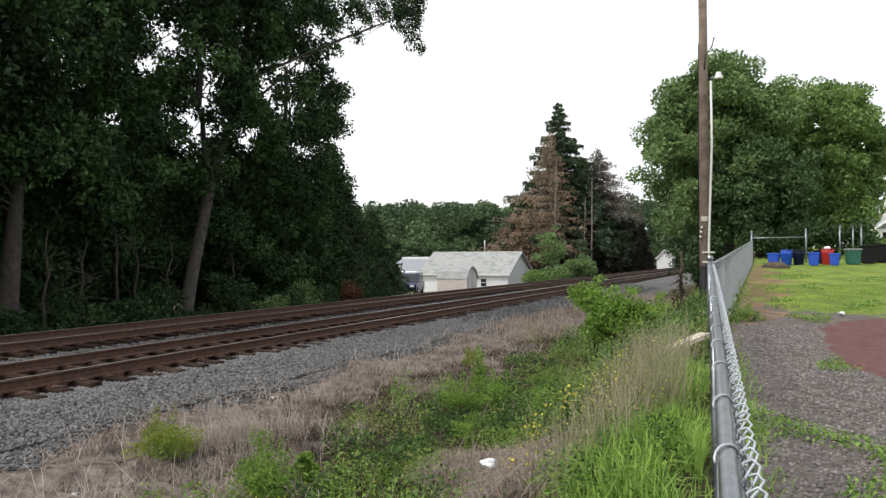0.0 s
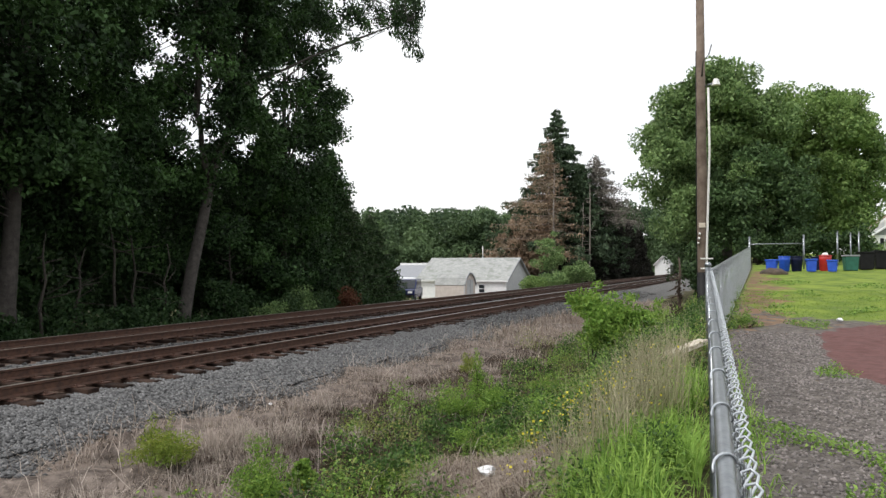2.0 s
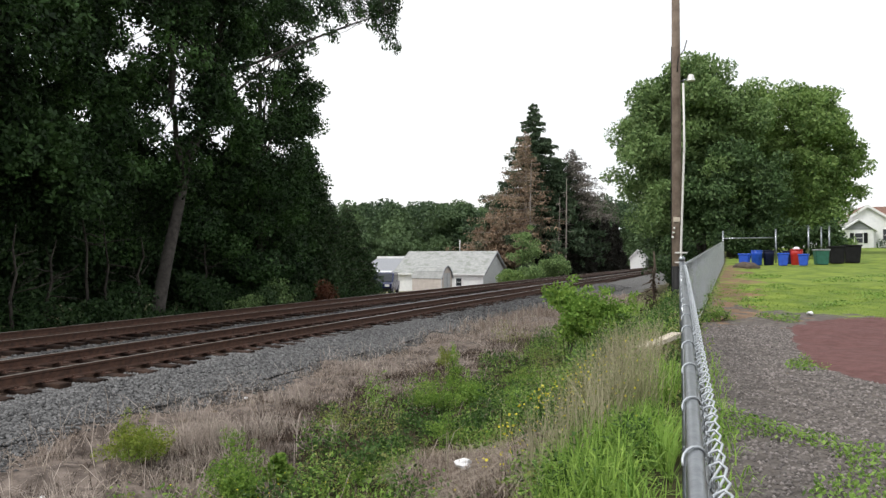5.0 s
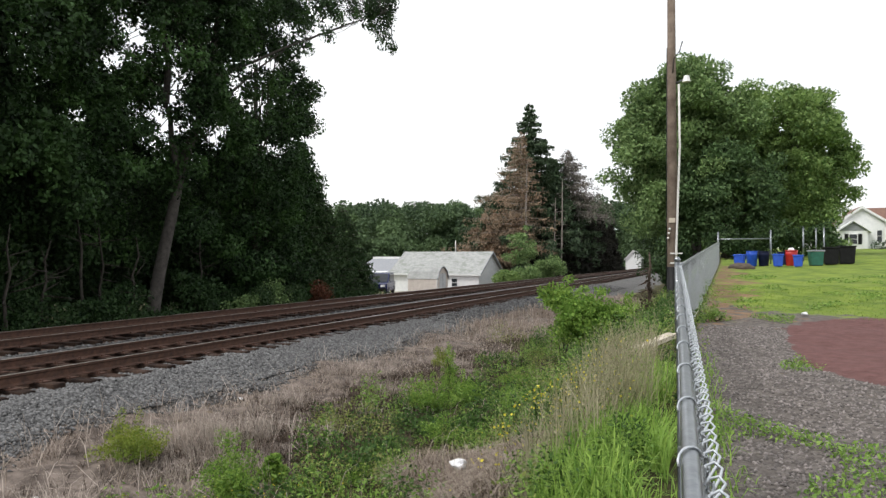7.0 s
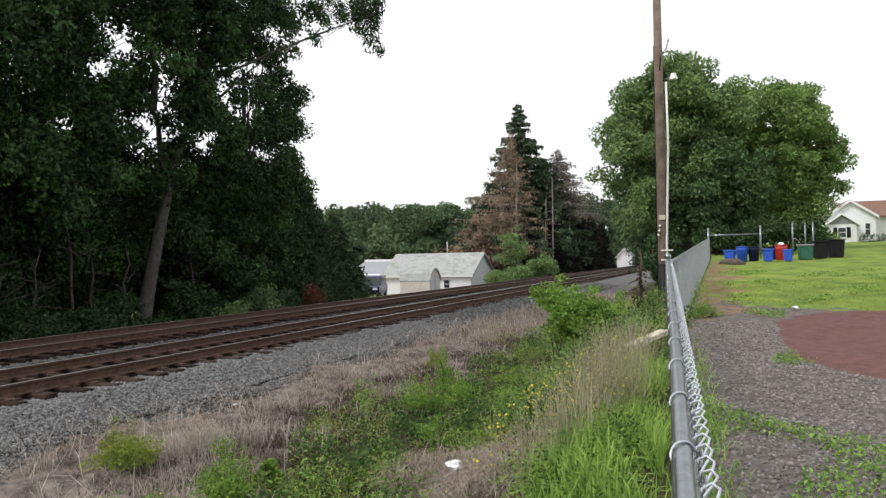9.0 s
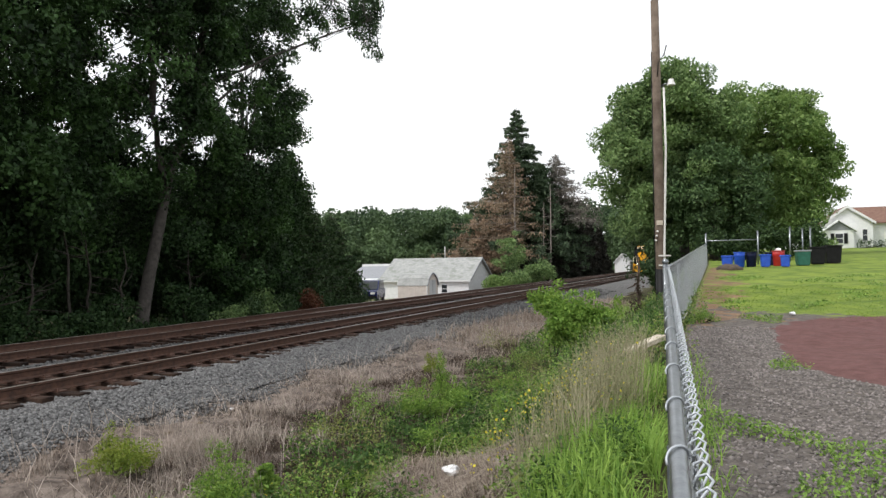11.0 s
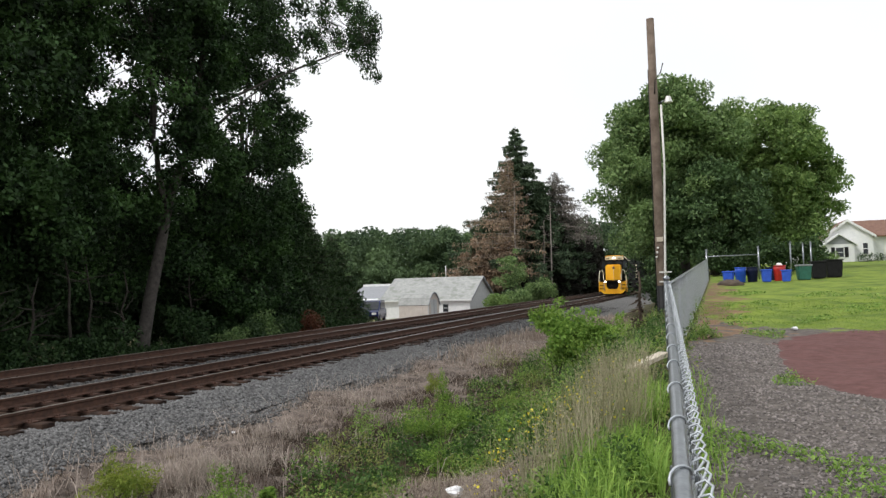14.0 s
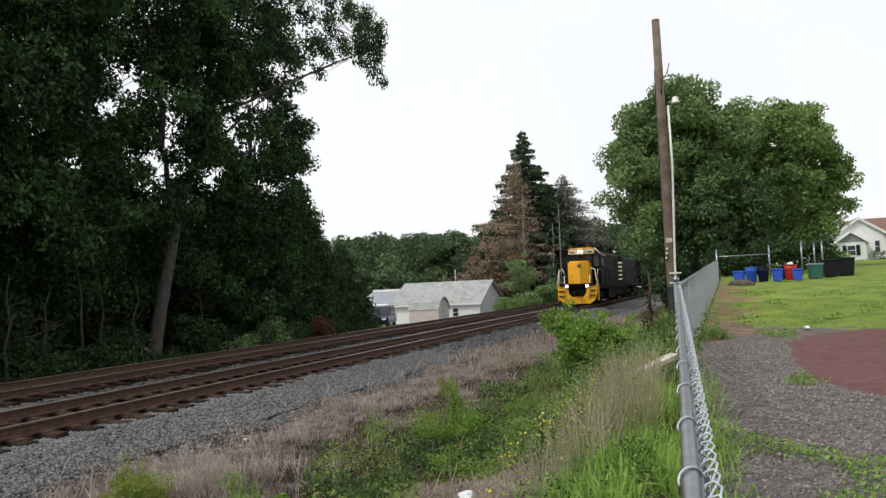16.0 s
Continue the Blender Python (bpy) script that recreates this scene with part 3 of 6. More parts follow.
    for x in (-0.78, 0.78):
        d = part("ditch_light", tube(bmesh.new(), [(x, 0.12, 1.5), (x, 0.3, 1.5)], 0.14, 12), M_LU, t)
        part("lens", tube(bmesh.new(), [(x, 0.10, 1.5), (x, 0.13, 1.5)], 0.115, 12), M_LAMP, d, "lit ditch light")
    # long hood
    b = prism(bmesh.new(), [(-0.95, 1.62), (0.95, 1.62), (0.95, 4.2), (0.7, 4.42), (-0.7, 4.42), (-0.95, 4.2)], 4.9, L - 1.4, "y")
    hood = part("long_hood", b, M_LK, t, "black long hood")
    for k in range(9):
        for s in (-1, 1):
            part("hood_door", boxed(min(s * 0.95, s * 0.965), max(s * 0.95, s * 0.965), 5.5 + k * 1.3, 6.65 + k * 1.3, 1.8, 3.5), M_LK, hood)
    for k in range(3):
        part("roof_fan", tube(bmesh.new(), [(0, 12 + k * 1.9, 4.4), (0, 12 + k * 1.9, 4.6)], 0.72, 16), M_LU, hood)
    part("exhaust_stack", boxed(-0.3, 0.3, 9.2, 10.2, 4.4, 4.65, bevel=0.03), M_LU, hood)
    part("radiator_grille", boxed(-1.0, 1.0, L - 4.6, L - 1.8, 3.1, 4.0, bevel=0.03), M_LU, hood)
    part("fuel_tank", boxed(-1.35, 1.35, 7.6, 12.0, 0.35, 1.25, bevel=0.12), M_LU, t)
    for yc in (3.6, L - 3.9):
        bogie = part("bogie", boxed(-1.2, 1.2, yc - 2.3, yc + 2.3, 0.55, 0.95, bevel=0.05), M_LU, t)
        for k in (-1.65, 0, 1.65):
            for s in (-1, 1):
                part("wheel", tube(bmesh.new(), [(s * 0.70, yc + k, 0.5), (s * 0.84, yc + k, 0.5)], 0.5, 20), M_LU, bogie)
                part("axle_box", boxed(min(s * 0.95, s * 1.25), max(s * 0.95, s * 1.25), yc + k - 0.2, yc + k + 0.2, 0.35, 0.7, bevel=0.03), M_LU, bogie)
    return t


def trailing_unit():
    t = thing("trailing_locomotive", NEAR_X, 286, HEAD_Z, 0, "black trailing locomotive with pale stripes across its end", "locomotive")
    L = 18.5
    part("underframe", boxed(-1.5, 1.5, 0.4, L, 1.25, 1.62, bevel=0.04), M_LU, t)
    hood = part("long_hood", prism(bmesh.new(), [(-0.95, 1.62), (0.95, 1.62), (0.95, 4.15), (0.7, 4.35), (-0.7, 4.35), (-0.95, 4.15)], 1.4, L - 3.5, "y"), M_LK, t)
    for k in range(5):
        part("end_stripe", boxed(-0.93, 0.93, 1.38, 1.4, 1.9 + k * 0.42, 2.06 + k * 0.42), M_LCREAM, hood, "pale stripe")
    for k in range(9):
        for s in (-1, 1):
            part("hood_door", boxed(min(s * 0.95, s * 0.965), max(s * 0.95, s * 0.965), 1.8 + k * 1.3, 2.95 + k * 1.3, 1.8, 3.5), M_LK, hood)
    part("cab", boxed(-1.5, 1.5, L - 3.5, L - 1.2, 1.62, 4.35, bevel=0.15), M_LK, t)
    part("fuel_tank", boxed(-1.35, 1.35, 7.0, 11.4, 0.35, 1.25, bevel=0.12), M_LU, t)
    part("end_plate", boxed(-1.45, 1.45, 0.2, 0.42, 0.4, 1.6), M_LU, t)
    for yc in (3.2, L - 3.4):
        bogie = part("bogie", boxed(-1.2, 1.2, yc - 2.2, yc + 2.2, 0.55, 0.95, bevel=0.05), M_LU, t)
        for k in (-1.6, 0, 1.6):
            for s in (-1, 1):
                part("wheel", tube(bmesh.new(), [(s * 0.70, yc + k, 0.5), (s * 0.84, yc + k, 0.5)], 0.5, 18), M_LU, bogie)
    return t


def freight_car():
    t = thing("gondola_car", NEAR_X, 286, HEAD_Z, 0, "low dark open gondola wagon behind the locomotives", "freight wagon")
    L = 16.5
    b = boxed(-1.5, 1.5, 0, L, 1.05, 1.25, bevel=0.02)
    part("floor_frame", b, M_LU, t)
    for s in (-1, 1):
        part("side_wall", boxed(min(s * 1.45, s * 1.5), max(s * 1.45, s * 1.5), 0, L, 1.25, 2.5), M_LK, t)
        for k in range(10):
            part("side_rib", boxed(min(s * 1.5, s * 1.58), max(s * 1.5, s * 1.58), 0.3 + k * 1.74, 0.42 + k * 1.74, 1.2, 2.5), M_LK, t)
    for y0 in (0, L - 0.06):
        e = part("end_wall", boxed(-1.45, 1.45, y0, y0 + 0.06, 1.25, 2.5), M_LK, t)
        part("end_brace", boxed(-1.42, 1.42, y0 - 0.05, y0, 1.8, 1.95), M_LU, e)
    for yc in (2.2, L - 2.2):
        bogie = part("bogie", boxed(-1.1, 1.1, yc - 1.3, yc + 1.3, 0.5, 0.8, bevel=0.04), M_LU, t)
        for k in (-0.87, 0.87):
            for s in (-1, 1):
                part("wheel", tube(bmesh.new(), [(s * 0.70, yc + k, 0.44), (s * 0.84, yc + k, 0.44)], 0.44, 18), M_LU, bogie)
    return t


LOCO = locomotive()
UNIT = trailing_unit()
CARS = [freight_car()]
CARS[0]["group"] = "wagons"
for k in range(2):
    CARS.append(copy_thing(CARS[0], pose(NEAR_X, 304 + 18 * k, HEAD_Z)))


# ---- trees ----
def limb_path(a, b, sag=0.0, n=5, jit=0.25):
    a, b = Vector(a), Vector(b)
    out = []
    for k in range(n):
        u = k / (n - 1)
        p = a.lerp(b, u)
        if 0 < k < n - 1:
            p += Vector((random.uniform(-jit, jit), random.uniform(-jit, jit), sag * math.sin(math.pi * u)))
        out.append(p)
    return out


def broadleaf(x, y, trunk, limbs, blobs, leaf, per, size, bark, label, r0=0.3, category="tree", group="", shell=0.7):
    """trunk: points from the base; limbs: (from, to, radius); blobs: leaf masses. All relative to the base."""
    z = float(ground_at(x, y)) - 0.15
    t = thing("tree", x, y, z, 0, label, category, group)
    b = bmesh.new()
    n = len(trunk)
    tube(b, trunk, [r0 * (1.25 if k == 0 else 1 - 0.75 * k / n) for k in range(n)], 12)
    for a, c, r in limbs:
        pts = limb_path(a, c)
        tube(b, pts, [r * (1 - 0.8 * k / len(pts)) for k in range(len(pts))], 6, cap=False)
    part("trunk", b, bark, t)
    pts = clumps(blobs, per, shell)
    part("crown", leaves("crown", pts, size, leaf), leaf, t)
    return t


def bumpy_crown(cx, cy, cz, rx, ry, rz, n, r, seed, low=-0.9):
    """Leaf masses scattered over an ellipsoid's outer half, so that its outline is uneven and gaps stay."""
    g = random.Random(seed)
    out = []
    while len(out) < n:
        d = Vector((g.gauss(0, 1), g.gauss(0, 1), g.gauss(0, 1))).normalized()
        if d.z < low:
            continue
        k = g.uniform(0.3, 1.0)
        s = r * g.uniform(0.6, 1.35)
        out.append((cx + d.x * rx * k, cy + d.y * ry * k, cz + d.z * rz * k, s * 1.15, s * 1.15, s * 0.8))
    return out


def auto_limbs(trunk_top, blobs, every=3, r=0.09):
    return [(tuple(Vector(trunk_top) * random.uniform(0.55, 1.0)), bl[:3], r) for bl in blobs[::every]]


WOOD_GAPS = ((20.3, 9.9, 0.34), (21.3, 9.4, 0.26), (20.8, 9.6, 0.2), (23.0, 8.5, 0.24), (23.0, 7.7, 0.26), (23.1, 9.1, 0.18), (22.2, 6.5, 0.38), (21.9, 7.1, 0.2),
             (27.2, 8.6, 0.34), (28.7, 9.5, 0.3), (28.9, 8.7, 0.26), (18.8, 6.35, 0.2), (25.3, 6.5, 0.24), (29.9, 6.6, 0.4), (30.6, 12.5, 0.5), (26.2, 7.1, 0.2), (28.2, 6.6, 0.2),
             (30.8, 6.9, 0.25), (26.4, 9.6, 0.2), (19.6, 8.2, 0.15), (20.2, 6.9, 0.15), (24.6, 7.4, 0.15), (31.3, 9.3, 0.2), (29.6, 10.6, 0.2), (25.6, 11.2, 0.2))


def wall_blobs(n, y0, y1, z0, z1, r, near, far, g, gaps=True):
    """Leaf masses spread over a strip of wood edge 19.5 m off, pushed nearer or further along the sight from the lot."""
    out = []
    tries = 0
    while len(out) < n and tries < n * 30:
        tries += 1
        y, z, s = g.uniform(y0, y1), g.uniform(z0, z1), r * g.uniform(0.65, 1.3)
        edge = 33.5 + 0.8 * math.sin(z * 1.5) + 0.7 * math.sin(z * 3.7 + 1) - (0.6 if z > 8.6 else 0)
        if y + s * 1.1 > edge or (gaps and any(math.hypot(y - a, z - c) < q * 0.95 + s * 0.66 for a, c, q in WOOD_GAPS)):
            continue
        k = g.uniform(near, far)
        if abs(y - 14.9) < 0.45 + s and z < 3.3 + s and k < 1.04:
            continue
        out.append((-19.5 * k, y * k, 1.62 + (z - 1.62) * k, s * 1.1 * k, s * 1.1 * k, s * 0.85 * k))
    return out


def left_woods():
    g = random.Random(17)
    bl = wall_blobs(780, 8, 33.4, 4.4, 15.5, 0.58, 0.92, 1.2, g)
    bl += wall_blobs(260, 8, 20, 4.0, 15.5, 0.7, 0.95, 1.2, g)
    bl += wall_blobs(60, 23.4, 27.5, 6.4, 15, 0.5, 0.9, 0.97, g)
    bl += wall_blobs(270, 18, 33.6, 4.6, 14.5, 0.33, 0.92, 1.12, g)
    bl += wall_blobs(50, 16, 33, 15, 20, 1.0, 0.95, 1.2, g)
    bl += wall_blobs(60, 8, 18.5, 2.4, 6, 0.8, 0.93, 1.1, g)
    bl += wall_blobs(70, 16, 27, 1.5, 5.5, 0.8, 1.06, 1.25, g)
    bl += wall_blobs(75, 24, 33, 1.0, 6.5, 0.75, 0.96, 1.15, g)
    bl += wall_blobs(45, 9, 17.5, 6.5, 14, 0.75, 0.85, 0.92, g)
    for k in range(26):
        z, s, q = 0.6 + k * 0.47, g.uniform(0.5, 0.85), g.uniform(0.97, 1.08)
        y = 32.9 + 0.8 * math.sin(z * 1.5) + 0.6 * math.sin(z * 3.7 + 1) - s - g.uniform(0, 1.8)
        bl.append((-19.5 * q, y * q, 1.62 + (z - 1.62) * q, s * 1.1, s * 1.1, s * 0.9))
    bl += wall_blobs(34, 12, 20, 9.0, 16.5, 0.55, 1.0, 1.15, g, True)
    # overhanging limb with sparse hanging sprays
    hang = []
    for k in range(46):
        u = g.random()
        y = 33.0 + 10.2 * u
        low = 12.6 + 2.2 * u if y < 38 else 15.0
        z = g.uniform(low, 18.6) + g.uniform(-0.3, 0.5)
        s = g.uniform(0.3, 0.62)
        q = g.uniform(0.72, 0.85)
        hang.append((-19.5 * q, y * q, 1.62 + (z - 1.62) * q, s * 0.8, s * 0.8, s * 1.1))

    def rel(lst, x, y):
        z = float(ground_at(x, y)) - 0.15
        return [(a - x, c - y, d - z, p, q, r) for a, c, d, p, q, r in lst]

    def plane_y(b):
        return b[1] * 19.5 / -b[0]
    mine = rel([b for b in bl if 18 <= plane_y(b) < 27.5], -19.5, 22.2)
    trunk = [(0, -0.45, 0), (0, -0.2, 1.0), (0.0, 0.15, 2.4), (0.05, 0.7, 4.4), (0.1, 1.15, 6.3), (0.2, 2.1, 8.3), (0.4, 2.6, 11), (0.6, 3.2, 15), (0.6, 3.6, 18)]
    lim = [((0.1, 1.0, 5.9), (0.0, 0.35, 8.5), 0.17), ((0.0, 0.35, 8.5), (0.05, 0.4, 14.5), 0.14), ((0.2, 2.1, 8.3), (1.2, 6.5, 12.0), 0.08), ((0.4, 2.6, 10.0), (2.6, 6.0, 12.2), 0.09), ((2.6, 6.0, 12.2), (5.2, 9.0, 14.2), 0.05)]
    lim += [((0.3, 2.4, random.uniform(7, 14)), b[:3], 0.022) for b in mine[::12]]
    t = broadleaf(-19.5, 22.2, trunk, lim, mine, L_DARK, 640, 0.18, M_BARK, "tall tree with shade-toned leaves and a leaning forked trunk beside the railway", 0.28, group="trees along the railway", shell=0.45)
    b = bmesh.new()
    base = Vector((5.0, 8.8, 14.0))
    hr = rel(hang, -19.5, 22.2)
    for h in hr:
        tube(b, limb_path(base.lerp(Vector(h[:3]), random.uniform(0, 0.5)), h[:3], n=4, jit=0.15), [0.016, 0.013, 0.01, 0.005], 4, cap=False)
    part("hanging_branch", b, M_BARKD, t)
    part("hanging_leaves", leaves("hanging_leaves", clumps(hr, 900, 0.2), 0.18, L_DARK, 1.2, 0.42), L_DARK, t)
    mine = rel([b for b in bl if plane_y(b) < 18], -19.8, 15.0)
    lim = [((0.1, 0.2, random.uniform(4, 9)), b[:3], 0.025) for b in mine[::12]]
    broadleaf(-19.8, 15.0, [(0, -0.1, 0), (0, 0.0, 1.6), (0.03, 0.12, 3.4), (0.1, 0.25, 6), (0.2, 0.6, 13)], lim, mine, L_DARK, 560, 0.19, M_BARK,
              "tall tree with shade-toned leaves and a grey trunk beside the railway", 0.33, group="trees along the railway", shell=0.45)
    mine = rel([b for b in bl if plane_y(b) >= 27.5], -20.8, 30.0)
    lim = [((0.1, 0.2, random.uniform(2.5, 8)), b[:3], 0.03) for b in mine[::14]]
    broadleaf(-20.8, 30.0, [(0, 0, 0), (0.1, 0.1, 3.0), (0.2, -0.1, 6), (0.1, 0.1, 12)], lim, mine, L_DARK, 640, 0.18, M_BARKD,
              "tree with shade-toned leaves at the edge of a wood beside the railway", 0.2, group="trees along the railway", shell=0.45)
    for k, (x, y, h, rx, ry) in enumerate(((-24, 8.5, 17, 4.0, 4), (-26, 19.5, 8.5, 3.5, 5), (-27, 28, 8.5, 3.5, 5), (-31, 15, 12, 5, 6), (-25, 2, 16, 5, 6), (-33, 27, 10, 5, 6), (-33, 38, 8.5, 4.0, 5), (-27, 35, 7.5, 3.0, 3.2))):
        bl2 = bumpy_crown(0, 0, h * 0.5, rx, ry, h * 0.42, 46, 1.2, 20 + k)
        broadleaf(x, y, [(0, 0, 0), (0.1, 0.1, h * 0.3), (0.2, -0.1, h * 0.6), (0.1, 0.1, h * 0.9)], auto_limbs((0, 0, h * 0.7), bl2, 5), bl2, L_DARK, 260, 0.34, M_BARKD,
                  "woodland tree with shade-toned leaves behind the railway", 0.25, group="trees along the railway", shell=0.4)
    for x, y, h in ((-19.7, 18.9, 5.0), (-20.3, 20.4, 4.0), (-20.2, 25.4, 3.5), (-19.2, 15.6, 3.6), (-19.4, 17.0, 3.2), (-19.6, 21.0, 3.4)):
        t = thing("bare_sapling", x, y, float(ground_at(x, y)) - 0.1, 0, "thin bare sapling trunk in the undergrowth", "sapling", "bare saplings")
        stem = limb_path((0, 0, 0), (0.2, random.uniform(-0.5, 0.5), h), n=6, jit=0.1)
        trunk = part("trunk", tube(bmesh.new(), stem, [0.06, 0.055, 0.05, 0.04, 0.03, 0.015], 6), M_BARKD, t)
        for k in range(8):
            p = stem[random.choice((2, 3, 4))].lerp(stem[random.choice((1, 4, 5))], random.uniform(0, 0.6))
            q = p + Vector((random.uniform(-0.6, 1.0), random.uniform(-1.3, 1.3), random.uniform(-0.3, 0.6)))
            part("branch", tube(bmesh.new(), limb_path(p, q, n=4, jit=0.1), [0.022, 0.018, 0.013, 0.006], 4), M_BARKD, trunk)


def bush(x, y, blobs, leaf, per, size, label, bark=M_BARKD, group="", name="bush", droop=0.2, z=None, slim=0.55):
    t = thing(name, x, y, float(ground_at(x, y)) - 0.05 if z is None else z, 0, label, "shrub", group)
    for bl in blobs[:9]:
        b = tube(bmesh.new(), limb_path((random.uniform(-0.05, 0.05), random.uniform(-0.05, 0.05), 0), bl[:3], n=4, jit=0.05), [0.03 * max(0.35, bl[3]), 0.025 * max(0.35, bl[3]), 0.018 * max(0.35, bl[3]), 0.006], 5, cap=False)
        part("stem", b, bark, t)
    part("foliage", leaves("foliage", clumps(blobs, per, 0.45), size, leaf, droop, slim), leaf, t)
    return t


def undergrowth():
    k = 0
    y = 3.0
    while y < 35:
        h = random.uniform(0.8, 1.5) + (0.8 if random.random() < 0.25 else 0)
        if 20.5 < y < 23.5:
            h = 0.5
        bl = bumpy_crown(0, 0, h * 0.5, 0.9, 1.3, h * 0.5, 16, 0.42, 60 + k)
        bush(-18.7 - random.uniform(0, 1.2), y, bl, L_UNDER, 700, 0.14, "dense green undergrowth in shade-toned colour beside the far track", group="undergrowth along the railway")
        y += random.uniform(1.2, 1.8); k += 1
    for k, (x, y, h) in enumerate(((-22, 6, 4.5), (-22.2, 11, 4.5), (-22, 15.5, 3.6), (-22.2, 19, 4), (-22.5, 23, 4), (-22.5, 27.5, 4.5), (-22.5, 31.5, 5), (-23, 35, 5), (-25, 9, 5), (-20.6, 8, 1.9), (-20.6, 10.5, 1.8), (-20.7, 13, 2.0), (-25, 13, 5), (-25.5, 17, 5), (-26, 22, 5))):
        bl = bumpy_crown(0, 0, h * 0.5, 1.6, 2.4, h * 0.5, 34, 0.6, 160 + k)
        bush(x, y, bl, L_UNDER, 420, 0.2, "tall undergrowth in shade-toned colour below the trees", group="undergrowth along the railway")
    bush(-17.6, 30.9, bumpy_crown(0, 0, 0.7, 0.4, 0.75, 0.6, 26, 0.26, 99), L_RED, 1100, 0.1, "rust-red dying shrub beside the far track", name="red_shrub")
    for k, (y, h) in enumerate(((25.3, 1.1), (26.5, 1.3), (27.8, 1.7), (29.0, 1.5))):
        bush(-18.0, y, bumpy_crown(0, 0, h * 0.5, 0.5, 0.9, h * 0.5, 20, 0.3, 180 + k), L_EVER if k % 2 else L_MAPLE, 700, 0.13, "greyish green shrub beside the far track", group="undergrowth along the railway")
    p = np.column_stack([RNG.uniform(-18.6, -17.3, 5000), RNG.uniform(6, 60, 5000)])
    tagged(part("far_verge_grass", blades("far_verge_grass", p, ground_at(p[:, 0], p[:, 1]), 0.4, 0.008, L_UNDER, 0.8), L_UNDER), "rough grass in shade-toned colour beside the far track", "grass", kind="stuff")


def conifer(x, y, h, r, leaf, per, label, name="spruce_tree", bark=M_BARKD, bare=0.1, size=0.5, droop=0.25, z=None, ragged=0.25, group="", spread=0.16, dens=1.0, lop=0.0, tiers=True):
    """Drooping branches all round the trunk, with needle sprays along them; lop: how much one side is bare."""
    t = thing(name, x, y, float(ground_at(x, y)) - 0.1 if z is None else z, 0, label, "tree", group)
    b = tube(bmesh.new(), [(0, 0, 0), (0.05, 0, h * 0.5), (0, 0, h)], [h * 0.012, h * 0.008, 0.02], 8)
    pts = []
    n = int(230 * dens)
    for i in range(n):
        u = (i + random.random()) / n
        u = 1 - (1 - u) ** 0.75
        zz = h * (bare + (1 - bare) * (round(u * 24 + random.uniform(-0.3, 0.3)) / 24 + random.uniform(-0.016, 0.016) if tiers and u < 0.82 else u))
        a = i * 2.399 + random.uniform(-0.4, 0.4)
        l = (r * (1 - u) ** 0.9 + 0.25) * random.uniform(1 - ragged, 1 + ragged) * (1 - lop * max(0, math.cos(a)))
        dz = -l * droop * random.uniform(0.6, 1.4) + l * 0.12
        side = np.array((-math.sin(a), math.cos(a), 0))
        tip = Vector((math.cos(a) * l, math.sin(a) * l, zz + dz))
        tube(b, [(0, 0, zz), (tip.x * 0.5, tip.y * 0.5, zz + dz * 0.75), tip], [0.05, 0.03, 0.012], 4, cap=False)
        m = max(5, int(per * l))
        s = RNG.uniform(0.12, 1.03, m)[:, None]
        base = np.array((0, 0, zz)) * (1 - s) + np.array(tip) * s
        base[:, 2] += (dz * (0.75 - 0.5) * 2 * s * (1 - s))[:, 0]
        wide = (0.2 + 0.28 * l * (1.05 - s)) * RNG.uniform(-1, 1, (m, 1)) * spread * 6
        hang = np.abs(RNG.normal(size=(m, 1))) * (0.10 + 0.05 * l) * np.array((0, 0, -1)) * spread * 6
        pts.append(base + side * wide + hang + RNG.normal(size=(m, 3)) * 0.06)
    part("trunk", b, bark, t)
    part("needles", leaves("needles", np.concatenate(pts), size, leaf, 0.5, 0.32), leaf, t)
    return t


